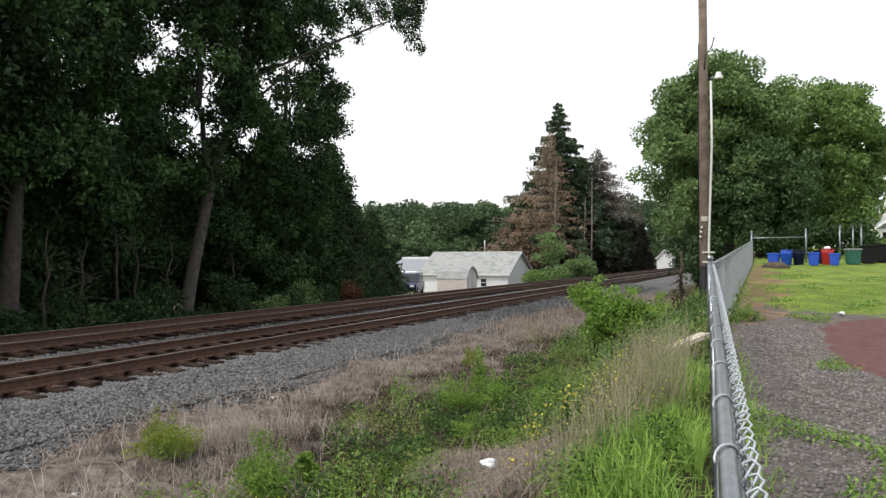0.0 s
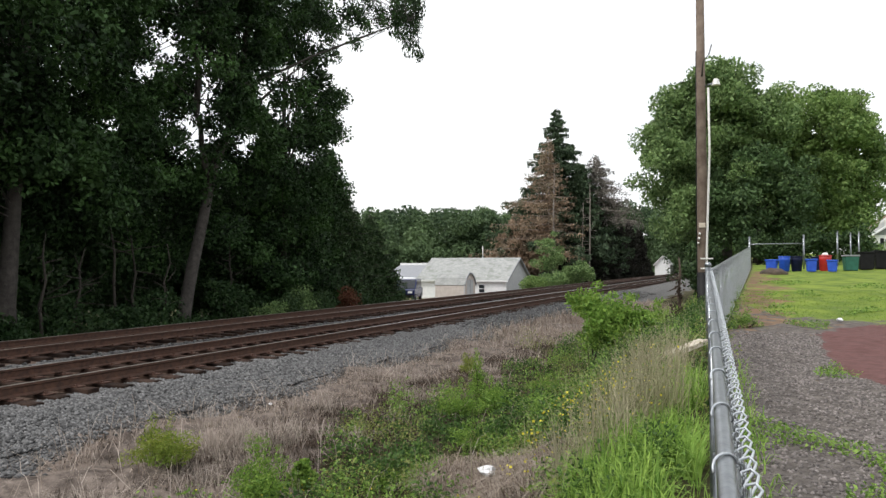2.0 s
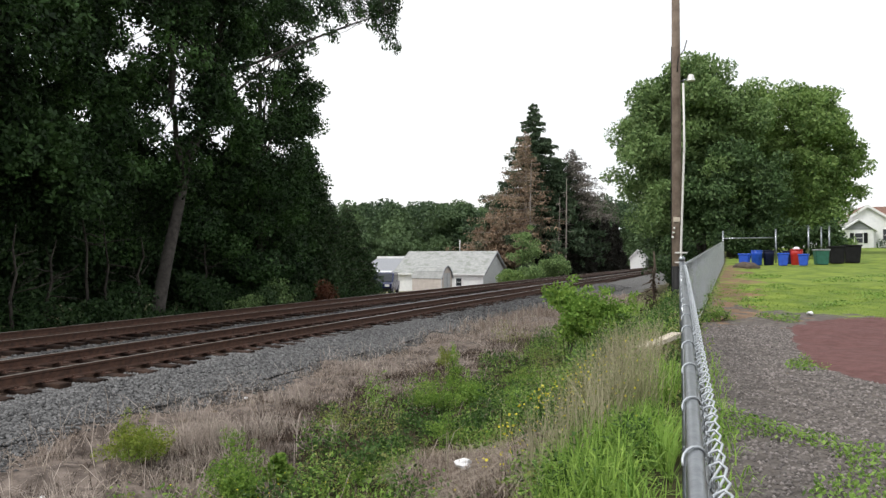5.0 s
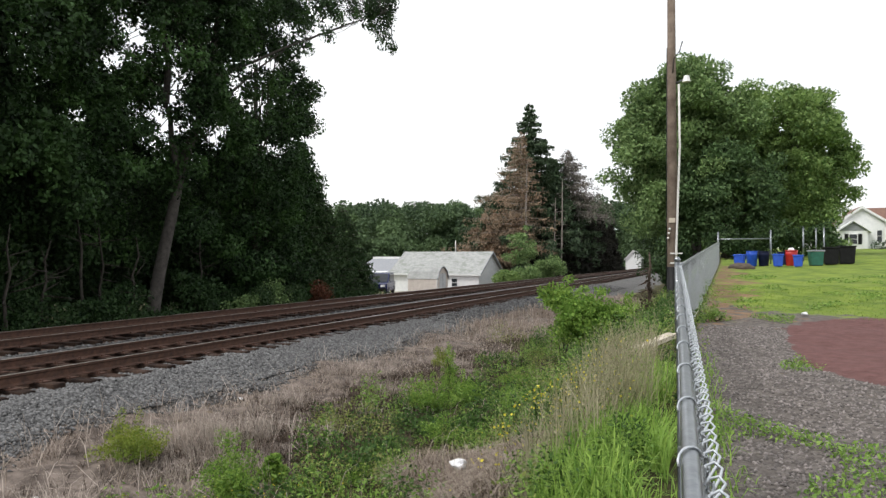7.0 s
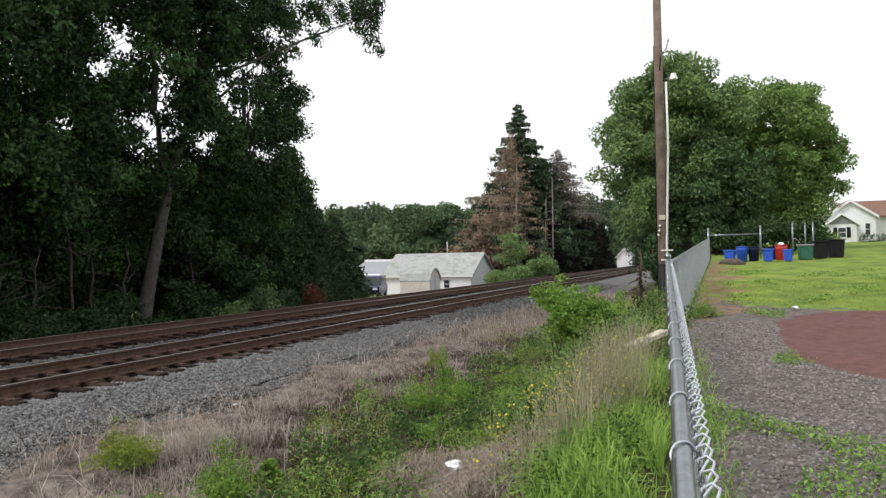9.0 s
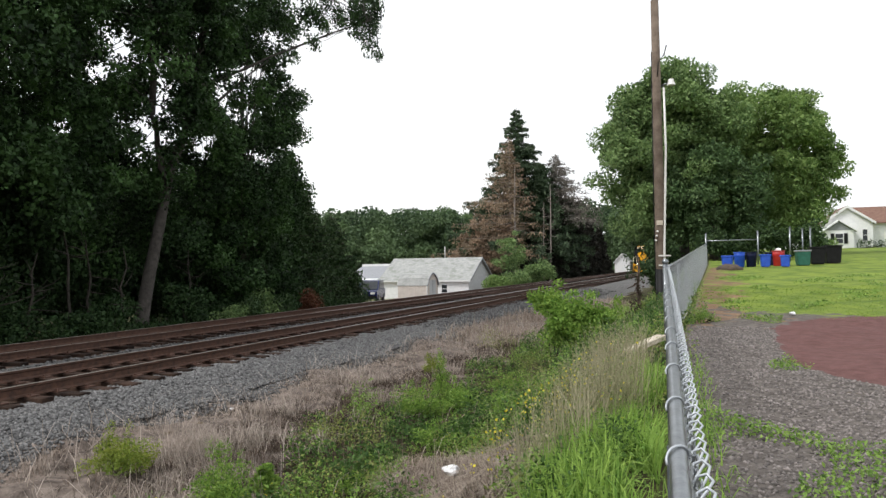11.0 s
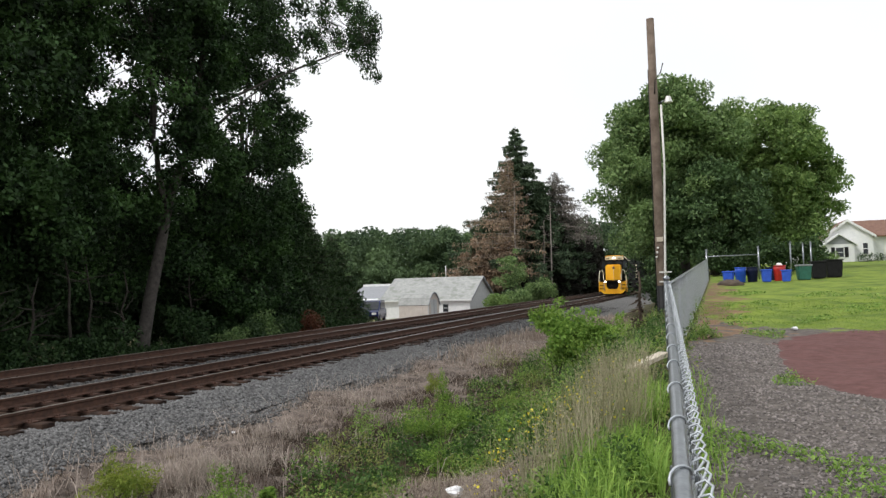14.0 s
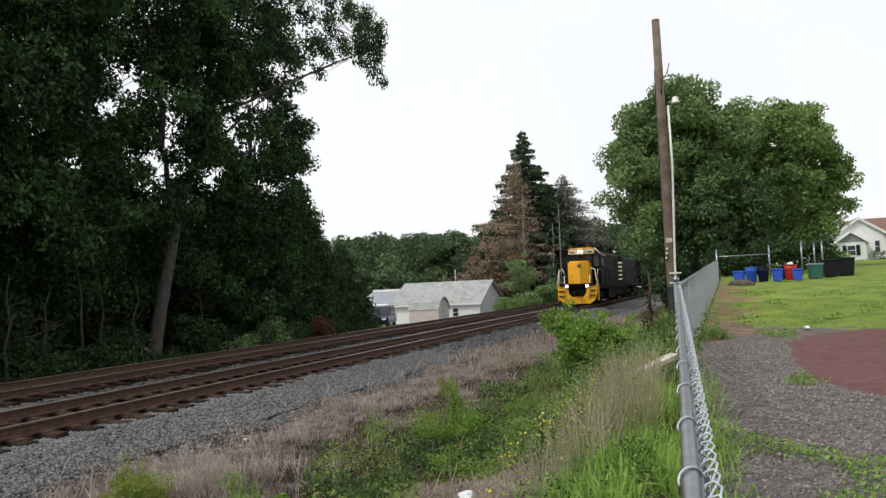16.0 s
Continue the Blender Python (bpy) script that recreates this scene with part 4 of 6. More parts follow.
def mid_trees():
    conifer(-25.4, 104, 25.6, 9.4, L_SPRUCE, 64, "tall dark green spruce behind the railway", size=0.5, droop=0.2, ragged=0.3)
    conifer(-25.2, 98.5, 20.5, 6.4, L_BROWN, 15, "dying spruce with brown needles and a bare trunk", name="dying_spruce_tree", bark=M_BARKP, bare=0.22, size=0.42, ragged=0.7, lop=0.4, droop=0.15)
    conifer(-29.6, 98, 10.5, 5.0, L_BROWN, 34, "small spruce with dead brown needles", name="dying_spruce_tree", bark=M_BARKP, size=0.55, ragged=0.4)
    conifer(-20.2, 106, 18.5, 5.2, L_GREYN, 16, "bare grey dead conifer with thin twigs", name="dead_conifer", bark=M_BARKP, bare=0.5, size=0.4, ragged=0.5)
    conifer(-21.8, 103, 17, 4.4, L_SPRUCE, 30, "thin dark spruce beside the railway", bare=0.25, size=0.7, ragged=0.4)
    for x, y, h, r in ((-20.6, 101, 10, 2.6), (-19.2, 104, 11, 2.4), (-18.4, 112, 10.5, 2.2), (-17.9, 121, 9.8, 2.2), (-17.7, 131, 8.8, 2.2), (-22.5, 100, 8, 2.6)):
        conifer(x, y, h, r, L_PURPLE, 60, "dark dense conifer beside the far track", name="dark_conifer", size=0.4, droop=0.1, bare=0.02, group="dark conifers beside the far track", spread=0.2)
    bl = bumpy_crown(0, 0, 8, 5, 5, 6, 60, 1.4, 261)
    broadleaf(-19, 230, [(0, 0, 0), (0.1, 0, 4), (0, 0.2, 9)], [], bl, L_MAPLE2, 120, 0.6, M_BARKD, "light green tree far along the railway", 0.3, group="trees beside the line", shell=0.4)
    bl = bumpy_crown(0, 0, 5.5, 1.9, 2.2, 4.6, 60, 0.8, 262)
    broadleaf(-6.0, 120, [(0, 0, 0), (0.1, 0, 3), (0, 0.2, 7)], [], bl, L_MAPLE2, 200, 0.4, M_BARKD, "light green tree beside the railway", 0.2, group="trees beside the line", shell=0.4)
    for k, x in enumerate((0.4, 2.2, 4.0, 5.8)):
        bl = bumpy_crown(0, 0, 1.1, 1.1, 0.8, 1.1, 22, 0.5, 270 + k)
        bush(x, 50.0 + 0.4 * (k % 2), bl, L_EVER, 330, 0.22, "green shrub below the maples", group="shrubs below the maples")
    for x, y, h, r in ((-24.0, 96.0, 16, 0.15), (-19.8, 98.5, 13.5, 0.13), (-20.6, 98.0, 11, 0.1)):
        t = thing("dead_tree", x, y, float(ground_at(x, y)) - 0.1, 0, "pale bare dead trunk with broken twigs", "tree", "bare dead trunks")
        b = tube(bmesh.new(), limb_path((0, 0, 0), (0.2, 0, h), n=6, jit=0.08), [r, r * 0.9, r * 0.75, r * 0.6, r * 0.45, 0.02], 7)
        for k in range(16):
            z = h * random.uniform(0.3, 0.95)
            l = 2.2 * (1.1 - z / h)
            a = random.uniform(0, 6.3)
            tube(b, [(0.1, 0, z), (math.cos(a) * l, math.sin(a) * l, z - 0.15 * l)], [0.035, 0.012], 4, cap=False)
        part("trunk", b, M_BARKP, t)
    # thin hanging sprays beside the line
    g = random.Random(8)
    bl = [(g.uniform(-1.7, -0.2), g.uniform(-0.6, 0.6), g.uniform(1.2, 7.0), 0.36, 0.36, 0.5) for k in range(15)]
    bl += bumpy_crown(0.6, 0, 3.4, 0.9, 0.9, 3.2, 40, 0.5, 263)
    broadleaf(-4.3, 58, [(0.6, 0, 0), (0.5, 0, 3), (0.2, 0.2, 7.5)], [((0.5, 0, 3.5), b[:3], 0.03) for b in bl[:15:2]], bl, L_EVER, 120, 0.24, M_BARKD, "slender tree with thin hanging sprays beside the line", 0.1, group="trees beside the line", shell=0.2)
    # light green shrubs beside the garage
    for k, (x, y, h, r) in enumerate(((-21.3, 84, 7.2, 2.5), (-19.4, 78, 1.9, 1.3), (-19.6, 72, 1.5, 1.4), (-19.3, 90, 3.2, 2.0))):
        bl = bumpy_crown(0, 0, h * 0.46, r, r, h * 0.46, 34, 0.55, 230 + k)
        bush(x, y, bl, L_MAPLE if k != 2 else L_MAPLE2, 420, 0.24, "light green shrub beyond the railway", group="shrubs beyond the railway")
    # evergreens at the end of the dark wood
    for k, (x, y, h, r) in enumerate(((-22.0, 38.0, 7.4, 2.5), (-22.2, 41.6, 6.0, 2.3), (-24.5, 37, 8.2, 2.8), (-21.2, 34.8, 6.2, 2.2))):
        conifer(x, y, h, r, L_EVER, 70, "dark green evergreen tree beside the far track", name="evergreen_tree", size=0.24, droop=0.1, bare=0.02, group="evergreens at the end of the wood")


def maples():
    bl = bumpy_crown(-0.9, 0, 8.2, 5.0, 4.6, 6.8, 190, 0.9, 31, -0.99)
    bl += bumpy_crown(-0.7, 0, 12.2, 3.6, 3.4, 3.0, 60, 0.8, 37, -0.5)
    bl += bumpy_crown(-2.8, 0, 9.4, 2.9, 3.0, 3.6, 50, 0.8, 38)
    bl += bumpy_crown(2.5, 0, 10.8, 1.9, 2.0, 2.2, 38, 0.75, 43)
    broadleaf(-1.6, 55.0, [(0, 0, 0), (0.1, 0, 2.5), (0, 0.2, 6), (-0.4, 0, 11)], auto_limbs((0, 0.1, 8), bl, 6), bl, L_MAPLE, 430, 0.27, M_BARK, "large round green maple behind the bins", 0.4, group="maples", shell=0.4)
    bl = bumpy_crown(0, 0, 7.0, 3.8, 3.5, 5.7, 140, 0.8, 33, -0.99)
    bl += bumpy_crown(-0.4, -0.5, 2.6, 2.8, 2.6, 2.2, 36, 0.8, 34)
    bl += bumpy_crown(0.3, -1.5, 3.4, 2.6, 1.5, 2.6, 40, 0.8, 36)
    bl += bumpy_crown(-3.0, 1, 7.6, 2.6, 2.5, 6.3, 110, 0.8, 35)
    bl += bumpy_crown(3.0, 0.5, 6.4, 1.7, 1.8, 3.0, 40, 0.6, 42)
    bl += bumpy_crown(0.9, 0, 10.6, 1.7, 1.8, 1.9, 36, 0.65, 44)
    broadleaf(5.0, 60, [(0, 0, 0), (0.1, 0, 2.5), (0, 0.2, 5), (0, 0, 10)], auto_limbs((0, 0.1, 8), bl, 6), bl, L_MAPLE2, 430, 0.27, M_BARK, "bright green maple beside a lawn", 0.35, group="maples", shell=0.4)
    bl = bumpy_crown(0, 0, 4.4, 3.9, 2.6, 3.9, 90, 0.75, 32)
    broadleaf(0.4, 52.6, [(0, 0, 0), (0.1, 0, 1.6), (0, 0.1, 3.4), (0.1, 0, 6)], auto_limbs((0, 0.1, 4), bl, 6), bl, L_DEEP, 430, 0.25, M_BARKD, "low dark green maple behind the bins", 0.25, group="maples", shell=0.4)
    for k, (x, y, h, r) in enumerate(((-3.0, 51, 4.6, 1.0), (-3.4, 70, 7, 1.5))):
        bl = bumpy_crown(0, 0, h * 0.52, r, r, h * 0.46, 24, 0.6, 240 + k)
        broadleaf(x, y, [(0, 0, 0), (0.1, 0, h * 0.4), (0, 0.1, h * 0.9)], [], bl, L_EVER, 260, 0.26, M_BARKD, "slender green tree beside the railway", 0.1, group="trees beside the line", shell=0.4)
    bl = bumpy_crown(0, 0, 8, 4, 8, 6, 60, 1.6, 260)
    broadleaf(-4.5, 165, [(0, 0, 0), (0.1, 0, 4), (0, 0.2, 9)], [], bl, L_MAPLE, 120, 0.6, M_BARKD, "green tree far along the railway", 0.3, group="trees beside the line", shell=0.4)


def far_woods():
    """Wooded rise beyond the garage, one mass of crowns."""
    g = random.Random(5)
    bl = []
    for k in range(230):
        a = radians(g.uniform(-3, 46))
        d = g.uniform(170, 330)
        h = 16 + (d - 170) * 0.045 + g.uniform(-1.3, 1.3)
        x, y = -math.sin(a) * d, math.cos(a) * d
        bl.append((x, y, 0.5, 5, 5, 4))
        for j in range(6):
            s = g.uniform(2.2, 4)
            bl.append((x + g.uniform(-4, 4), y + g.uniform(-4, 4), -3 + h * 1.2 * g.uniform(0.25, 1) - s * 0.6, s, s, s * 0.75))
    pts = clumps(bl, 40, 0.5)
    tagged(part("far_woods", leaves("far_woods", pts, 0.85, L_WOODS, 0.3, 0.7), L_WOODS), "dense green woods on a distant rise", "woods", kind="stuff")
    bl = [(-math.sin(radians(a)) * 150, math.cos(radians(a)) * 150, -2 + h * 0.5, 5, 5, h * 0.5) for a, h in ((24.5, 8), (27, 10), (29, 10), (32, 13), (35, 15), (39, 17), (44, 18), (50, 18))]
    bl2 = []
    for b in bl:
        bl2 += bumpy_crown(*b, 40, 1.2, int(abs(b[0])))
    tagged(part("middle_woods", leaves("middle_woods", clumps(bl2, 110, 0.5), 0.55, L_WOODS, 0.3, 0.7), L_WOODS), "green trees behind the garage", "woods", kind="stuff")


left_woods()
undergrowth()
mid_trees()
maples()
far_woods()


# ---- buildings beyond the line ----
def gable_house(t, x0, x1, y0, y1, z0, eave, ridge, wall_mat, roof_mat, along="x", over=0.35, name="wall"):
    """Walls as one solid with gables, two roof slabs with thickness, fascia boards. In the thing's space."""
    b = bmesh.new()
    if along == "x":
        ym = (y0 + y1) / 2
        prism(b, [(y0, z0), (y1, z0), (y1, eave), (ym, ridge - 0.05), (y0, eave)], x0, x1, "x")
        w = part(name, b, wall_mat, t)
        k = (ridge - eave) / (ym - y0)
        for s, ye in ((-1, y0 - over), (1, y1 + over)):
            ze = eave - over * k
            r = part("roof", prism(bmesh.new(), [(ye, ze), (ym, ridge), (ym, ridge + 0.14), (ye, ze + 0.14)], x0 - over, x1 + over, "x"), roof_mat, t)
            part("fascia", boxed(x0 - over, x1 + over, min(ye, ye + s * 0.03), max(ye, ye + s * 0.03), ze - 0.05, ze + 0.12), M_WHITE, r)
            for xe in (x0 - over - 0.03, x1 + over):
                part("barge_board", prism(bmesh.new(), [(ye, ze - 0.06), (ym, ridge - 0.06), (ym, ridge + 0.15), (ye, ze + 0.15)], xe, xe + 0.03, "x"), M_TRIM if wall_mat is M_WHITE and along == "x" else M_WHITE, r)
    else:
        xm = (x0 + x1) / 2
        prism(b, [(x0, z0), (x1, z0), (x1, eave), (xm, ridge - 0.05), (x0, eave)], y0, y1, "y")
        w = part(name, b, wall_mat, t)
        k = (ridge - eave) / (xm - x0)
        for s, xe in ((-1, x0 - over), (1, x1 + over)):
            ze = eave - over * k
            r = part("roof", prism(bmesh.new(), [(xe, ze), (xm, ridge), (xm, ridge + 0.14), (xe, ze + 0.14)], y0 - over, y1 + over, "y"), roof_mat, t)
            part("barge_board", prism(bmesh.new(), [(xe, ze - 0.1), (xm, ridge - 0.1), (xm, ridge + 0.16), (xe, ze + 0.16)], y0 - over - 0.03, y0 - over, "y"), M_WHITE, r)
    return w


def window_unit(t, x0, x1, y, z0, z1, shutters=False):
    w = part("window", boxed(x0 - 0.07, x1 + 0.07, y - 0.05, y + 0.02, z0 - 0.07, z1 + 0.07), M_WHITE, t, "white window frame")
    part("pane", boxed(x0, x1, y - 0.065, y - 0.045, z0, z1), M_GLASS, w)
    part("glazing_bar", boxed(x0, x1, y - 0.075, y - 0.05, (z0 + z1) / 2 - 0.02, (z0 + z1) / 2 + 0.02), M_WHITE, w)
    if shutters:
        for a, c in ((x0 - 0.42, x0 - 0.09), (x1 + 0.09, x1 + 0.42)):
            part("shutter", boxed(a, c, y - 0.05, y, z0 - 0.05, z1 + 0.05), M_BLACK, t, "black shutter")


def garage():
    t = thing("garage", -28.7, 74.7, -1.9, 0, "long white garage with a weathered grey shingle roof", "garage")
    gable_house(t, -5, 5, 0, 8.6, -0.4, 2.05, 4.3, M_WHITE, M_ROOFG, "x", 0.3)
    # grey panels over the white end put its shade into the colour
    b = bmesh.new()
    prism(b, [(0.05, 2.05), (8.55, 2.05), (4.3, 4.2)], 5.0, 5.02, "x")
    part("gable_shade_panel", b, M_GREYW, t, "gable siding greyed for its shaded side")
    part("end_shade_panel", boxed(5.0, 5.02, 0.05, 8.55, -0.3, 2.05), M_GREYW, t, "end wall greyed for its shaded side")
    window_unit(t, 2.0, 2.6, 0, 0.7, 1.5)
    d = part("garage_door", boxed(2.9, 4.6, -0.03, 0.01, 0.0, 1.7), M_WHITE, t)
    for k in range(4):
        part("door_panel", boxed(3.0, 4.5, -0.045, -0.028, 0.08 + k * 0.4, 0.42 + k * 0.4), M_WHITE, d)
    b = tube(bmesh.new(), [(0.9, 4.3, 4.1), (0.9, 4.3, 5.7)], 0.05, 8)
    part("vent_pipe", b, M_PVC, t)
    # low flat-roofed annex
    t = thing("low_building", -39.5, 84, -2.2, 0, "low grey-roofed outbuilding behind a parked vehicle", "outbuilding")
    part("wall", boxed(-3.2, 3.0, 0, 5, -0.5, 2.2), M_GREYW, t)
    part("roof", prism(bmesh.new(), [(-0.4, 2.1), (5.3, 3.8), (5.3, 3.95), (-0.4, 2.25)], -3.5, 3.3, "x"), M_TRIM, t)
    part("ridge_board", boxed(-3.5, 3.3, 5.2, 5.4, 3.8, 4.2), M_WHITE, t)
    window_unit(t, -1, 0.2, 0, 1.2, 2.2)


def barn_shed():
    t = thing("garden_shed", -22.4, 55.6, -1.1, 0, "small beige barn-roofed garden shed with dark trim", "shed")
    W, H = 2.6, 1.15
    out = [(0, 0), (W, 0), (W, H), (W - 0.35, H + 0.55), (W - 0.85, H + 0.88), (W / 2, H + 0.98), (0.85, H + 0.88), (0.35, H + 0.55), (0, H)]
    part("body", prism(bmesh.new(), out, -1.25, 1.25, "x"), M_SHED, t)
    for a, c in zip(out[2:], out[3:] + out[:0]):
        (ya, za), (yc, zc) = a, c
        ny, nz = -(zc - za), (yc - ya)
        ln = math.hypot(ny, nz)
        ny, nz = -ny / ln * 0.05, -nz / ln * 0.05
        if nz < 0:
            ny, nz = -ny, -nz
        part("roof_panel", prism(bmesh.new(), [(ya, za), (yc, zc), (yc + ny, zc + nz), (ya + ny, za + nz)], -1.32, 1.32, "x"), M_ROOFG, t)
        part("roof_trim", prism(bmesh.new(), [(ya, za - 0.05), (yc, zc - 0.05), (yc + ny, zc + nz + 0.02), (ya + ny, za + nz + 0.02)], 1.32, 1.37, "x"), M_TRIM, t)
    d = part("door", boxed(1.25, 1.28, 0.6, W - 0.6, 0.05, 1.6), M_GREYW, t)
    part("door_brace", boxed(1.28, 1.3, W / 2 - 0.03, W / 2 + 0.03, 0.05, 1.6), M_TRIM, d)
    part("corner_board", boxed(1.25, 1.28, -0.02, 0.1, 0, H), M_WHITE, t)
    for k in range(6):
        part("batten", boxed(-1.2 + k * 0.48, -1.16 + k * 0.48, -0.02, 0.0, 0, H), M_SHED, t)


def parked_car(x, y, turn, paint, label, tall=1.75, length=4.6):
    z = float(ground_at(x, y))
    t = thing("parked_car", x, y, z, turn, label, "car", "parked cars")
    w = 0.92
    low = [(-length / 2, 0.35), (length / 2, 0.35), (length / 2, 0.95), (length / 2 - 0.25, 1.05), (length * 0.22, 1.08), (-length / 2, 1.08)]
    part("body", prism(bmesh.new(), low, -w, w, "x"), paint, t)
    cabin = [(-length / 2 + 0.1, 1.08), (length * 0.22, 1.08), (length * 0.08, tall - 0.05), (0, tall), (-length / 2 + 0.35, tall)]
    part("cabin", prism(bmesh.new(), cabin, -w + 0.1, w - 0.1, "x"), paint, t)
    for s in (-1, 1):
        part("side_window", boxed(min(s * (w - 0.1), s * (w - 0.08)), max(s * (w - 0.1), s * (w - 0.08)), -length / 2 + 0.5, length * 0.08, 1.15, tall - 0.15), M_GLASS, t)
        for yy in (-length * 0.31, length * 0.31):
            wl_ = part("wheel", tube(bmesh.new(), [(s * (w - 0.2), yy, 0.34), (s * (w + 0.02), yy, 0.34)], 0.34, 18), M_TYRE, t)
            part("rim", tube(bmesh.new(), [(s * (w + 0.0), yy, 0.34), (s * (w + 0.03), yy, 0.34)], 0.19, 12), M_GALV, wl_)
        part("headlight", boxed(s * 0.55 - 0.18, s * 0.55 + 0.18, length / 2 - 0.02, length / 2 + 0.03, 0.72, 0.9), M_CERAM, t)
        part("tail_light", boxed(s * 0.75 - 0.1, s * 0.75 + 0.1, -length / 2 - 0.02, -length / 2 + 0.02, 0.75, 1.05), M_RED, t)
    part("windscreen", prism(bmesh.new(), [(length * 0.22 + 0.01, 1.1), (length * 0.08 + 0.01, tall - 0.08), (length * 0.08 + 0.03, tall - 0.08), (length * 0.22 + 0.03, 1.1)], -w + 0.2, w - 0.2, "x"), M_GLASS, t)
    part("bumper", boxed(-w + 0.05, w - 0.05, length / 2 - 0.05, length / 2 + 0.1, 0.38, 0.6, bevel=0.03), M_LU, t)


def white_house():
    t = thing("house", 13.0, 81.0, 2.55, 0, "white gabled house with a brown shingle roof on a lawn", "house")
    gable_house(t, -2.2, 2.2, 1.0, 8.0, -0.3, 2.75, 4.25, M_WHITE, M_ROOFB, "y", 0.25)
    part("wing_wall", boxed(2.2, 9, 2.0, 8.0, -0.3, 2.7), M_WHITE, t)
    for s in (1, -1):
        y0, y1 = (1.6, 5.0) if s == 1 else (8.4, 5.0)
        part("wing_roof", prism(bmesh.new(), [(y0, 2.6), (y1, 4.3), (y1, 4.44), (y0, 2.74)], 0.3, 9.4, "x"), M_ROOFB, t)
    part("porch_wall", boxed(-2.2, 0.35, -0.2, 1.0, -0.3, 1.95), M_WHITE, t)
    part("porch_gable", prism(bmesh.new(), [(-2.2, 1.95), (0.35, 1.95), (-0.92, 2.75)], -0.22, 1.0, "y"), M_TRIM, t, "grey porch gable")
    for x0, z0, x1, z1 in ((-2.5, 1.75, -0.92, 2.85), (0.65, 1.75, -0.92, 2.85)):
        part("porch_roof", prism(bmesh.new(), [(x0, z0), (x1, z1), (x1, z1 + 0.14), (x0, z0 + 0.14)], -0.45, 1.0, "y"), M_WHITE, t)
    window_unit(t, -1.25, -0.6, -0.2, 0.7, 1.6, shutters=True)
    window_unit(t, 1.3, 1.7, 1.0, 0.9, 2.0)
    part("back_roof", prism(bmesh.new(), [(2.0, 2.2), (5.0, 3.0), (5.0, 3.12), (2.0, 2.32)], -5.0, -2.3, "x"), M_ROOFB, t)
    part("back_wall", boxed(-4.7, -2.2, 2.6, 5.0, -0.3, 2.3), M_GREYW, t)
    b = tube(bmesh.new(), [(-2.0, 3, 3.2), (-2.0, 3, 4.0)], 0.09, 8)
    part("vent_pipe", b, M_PVC, t)
    bl = [(k * 0.5, random.uniform(-0.1, 0.1), 0.45, 0.45, 0.45, 0.42) for k in range(10)]
    bush(13.6, 79.2, bl, L_SPRUCE, 330, 0.2, "clipped dark hedge before a house", name="hedge")
    bush(10.6, 78.5, bumpy_crown(0, 0, 0.5, 1.1, 0.7, 0.5, 12, 0.4, 77), L_MAPLE2, 260, 0.2, "low light green shrub by a house", name="shrub")
    bush(9.2, 76, bumpy_crown(0, 0, 0.9, 1.1, 0.8, 0.8, 14, 0.5, 78), L_MAPLE, 260, 0.22, "green shrub by a house", name="shrub")
    t = thing("far_house", -18.6, 176, -0.9, 0, "white gabled house far along the railway", "house")
    gable_house(t, -1.7, 1.7, 0, 7, -0.6, 2.9, 4.7, M_WHITE, M_ROOFG, "y", 0.3)


garage()
barn_shed()
parked_car(-27.2, 58.0, 196, M_CARBLUE, "dark blue parked pickup beside a white garage", 1.85, 4.8)
parked_car(-31.4, 66.5, 200, M_CARWHITE, "white parked van behind a dark pickup", 2.2, 5.0)
white_house()


# ---- fence ----
FENCE_H = 1.2


def fence_top(y):
    return 0.034 * max(y, -20) + FENCE_H


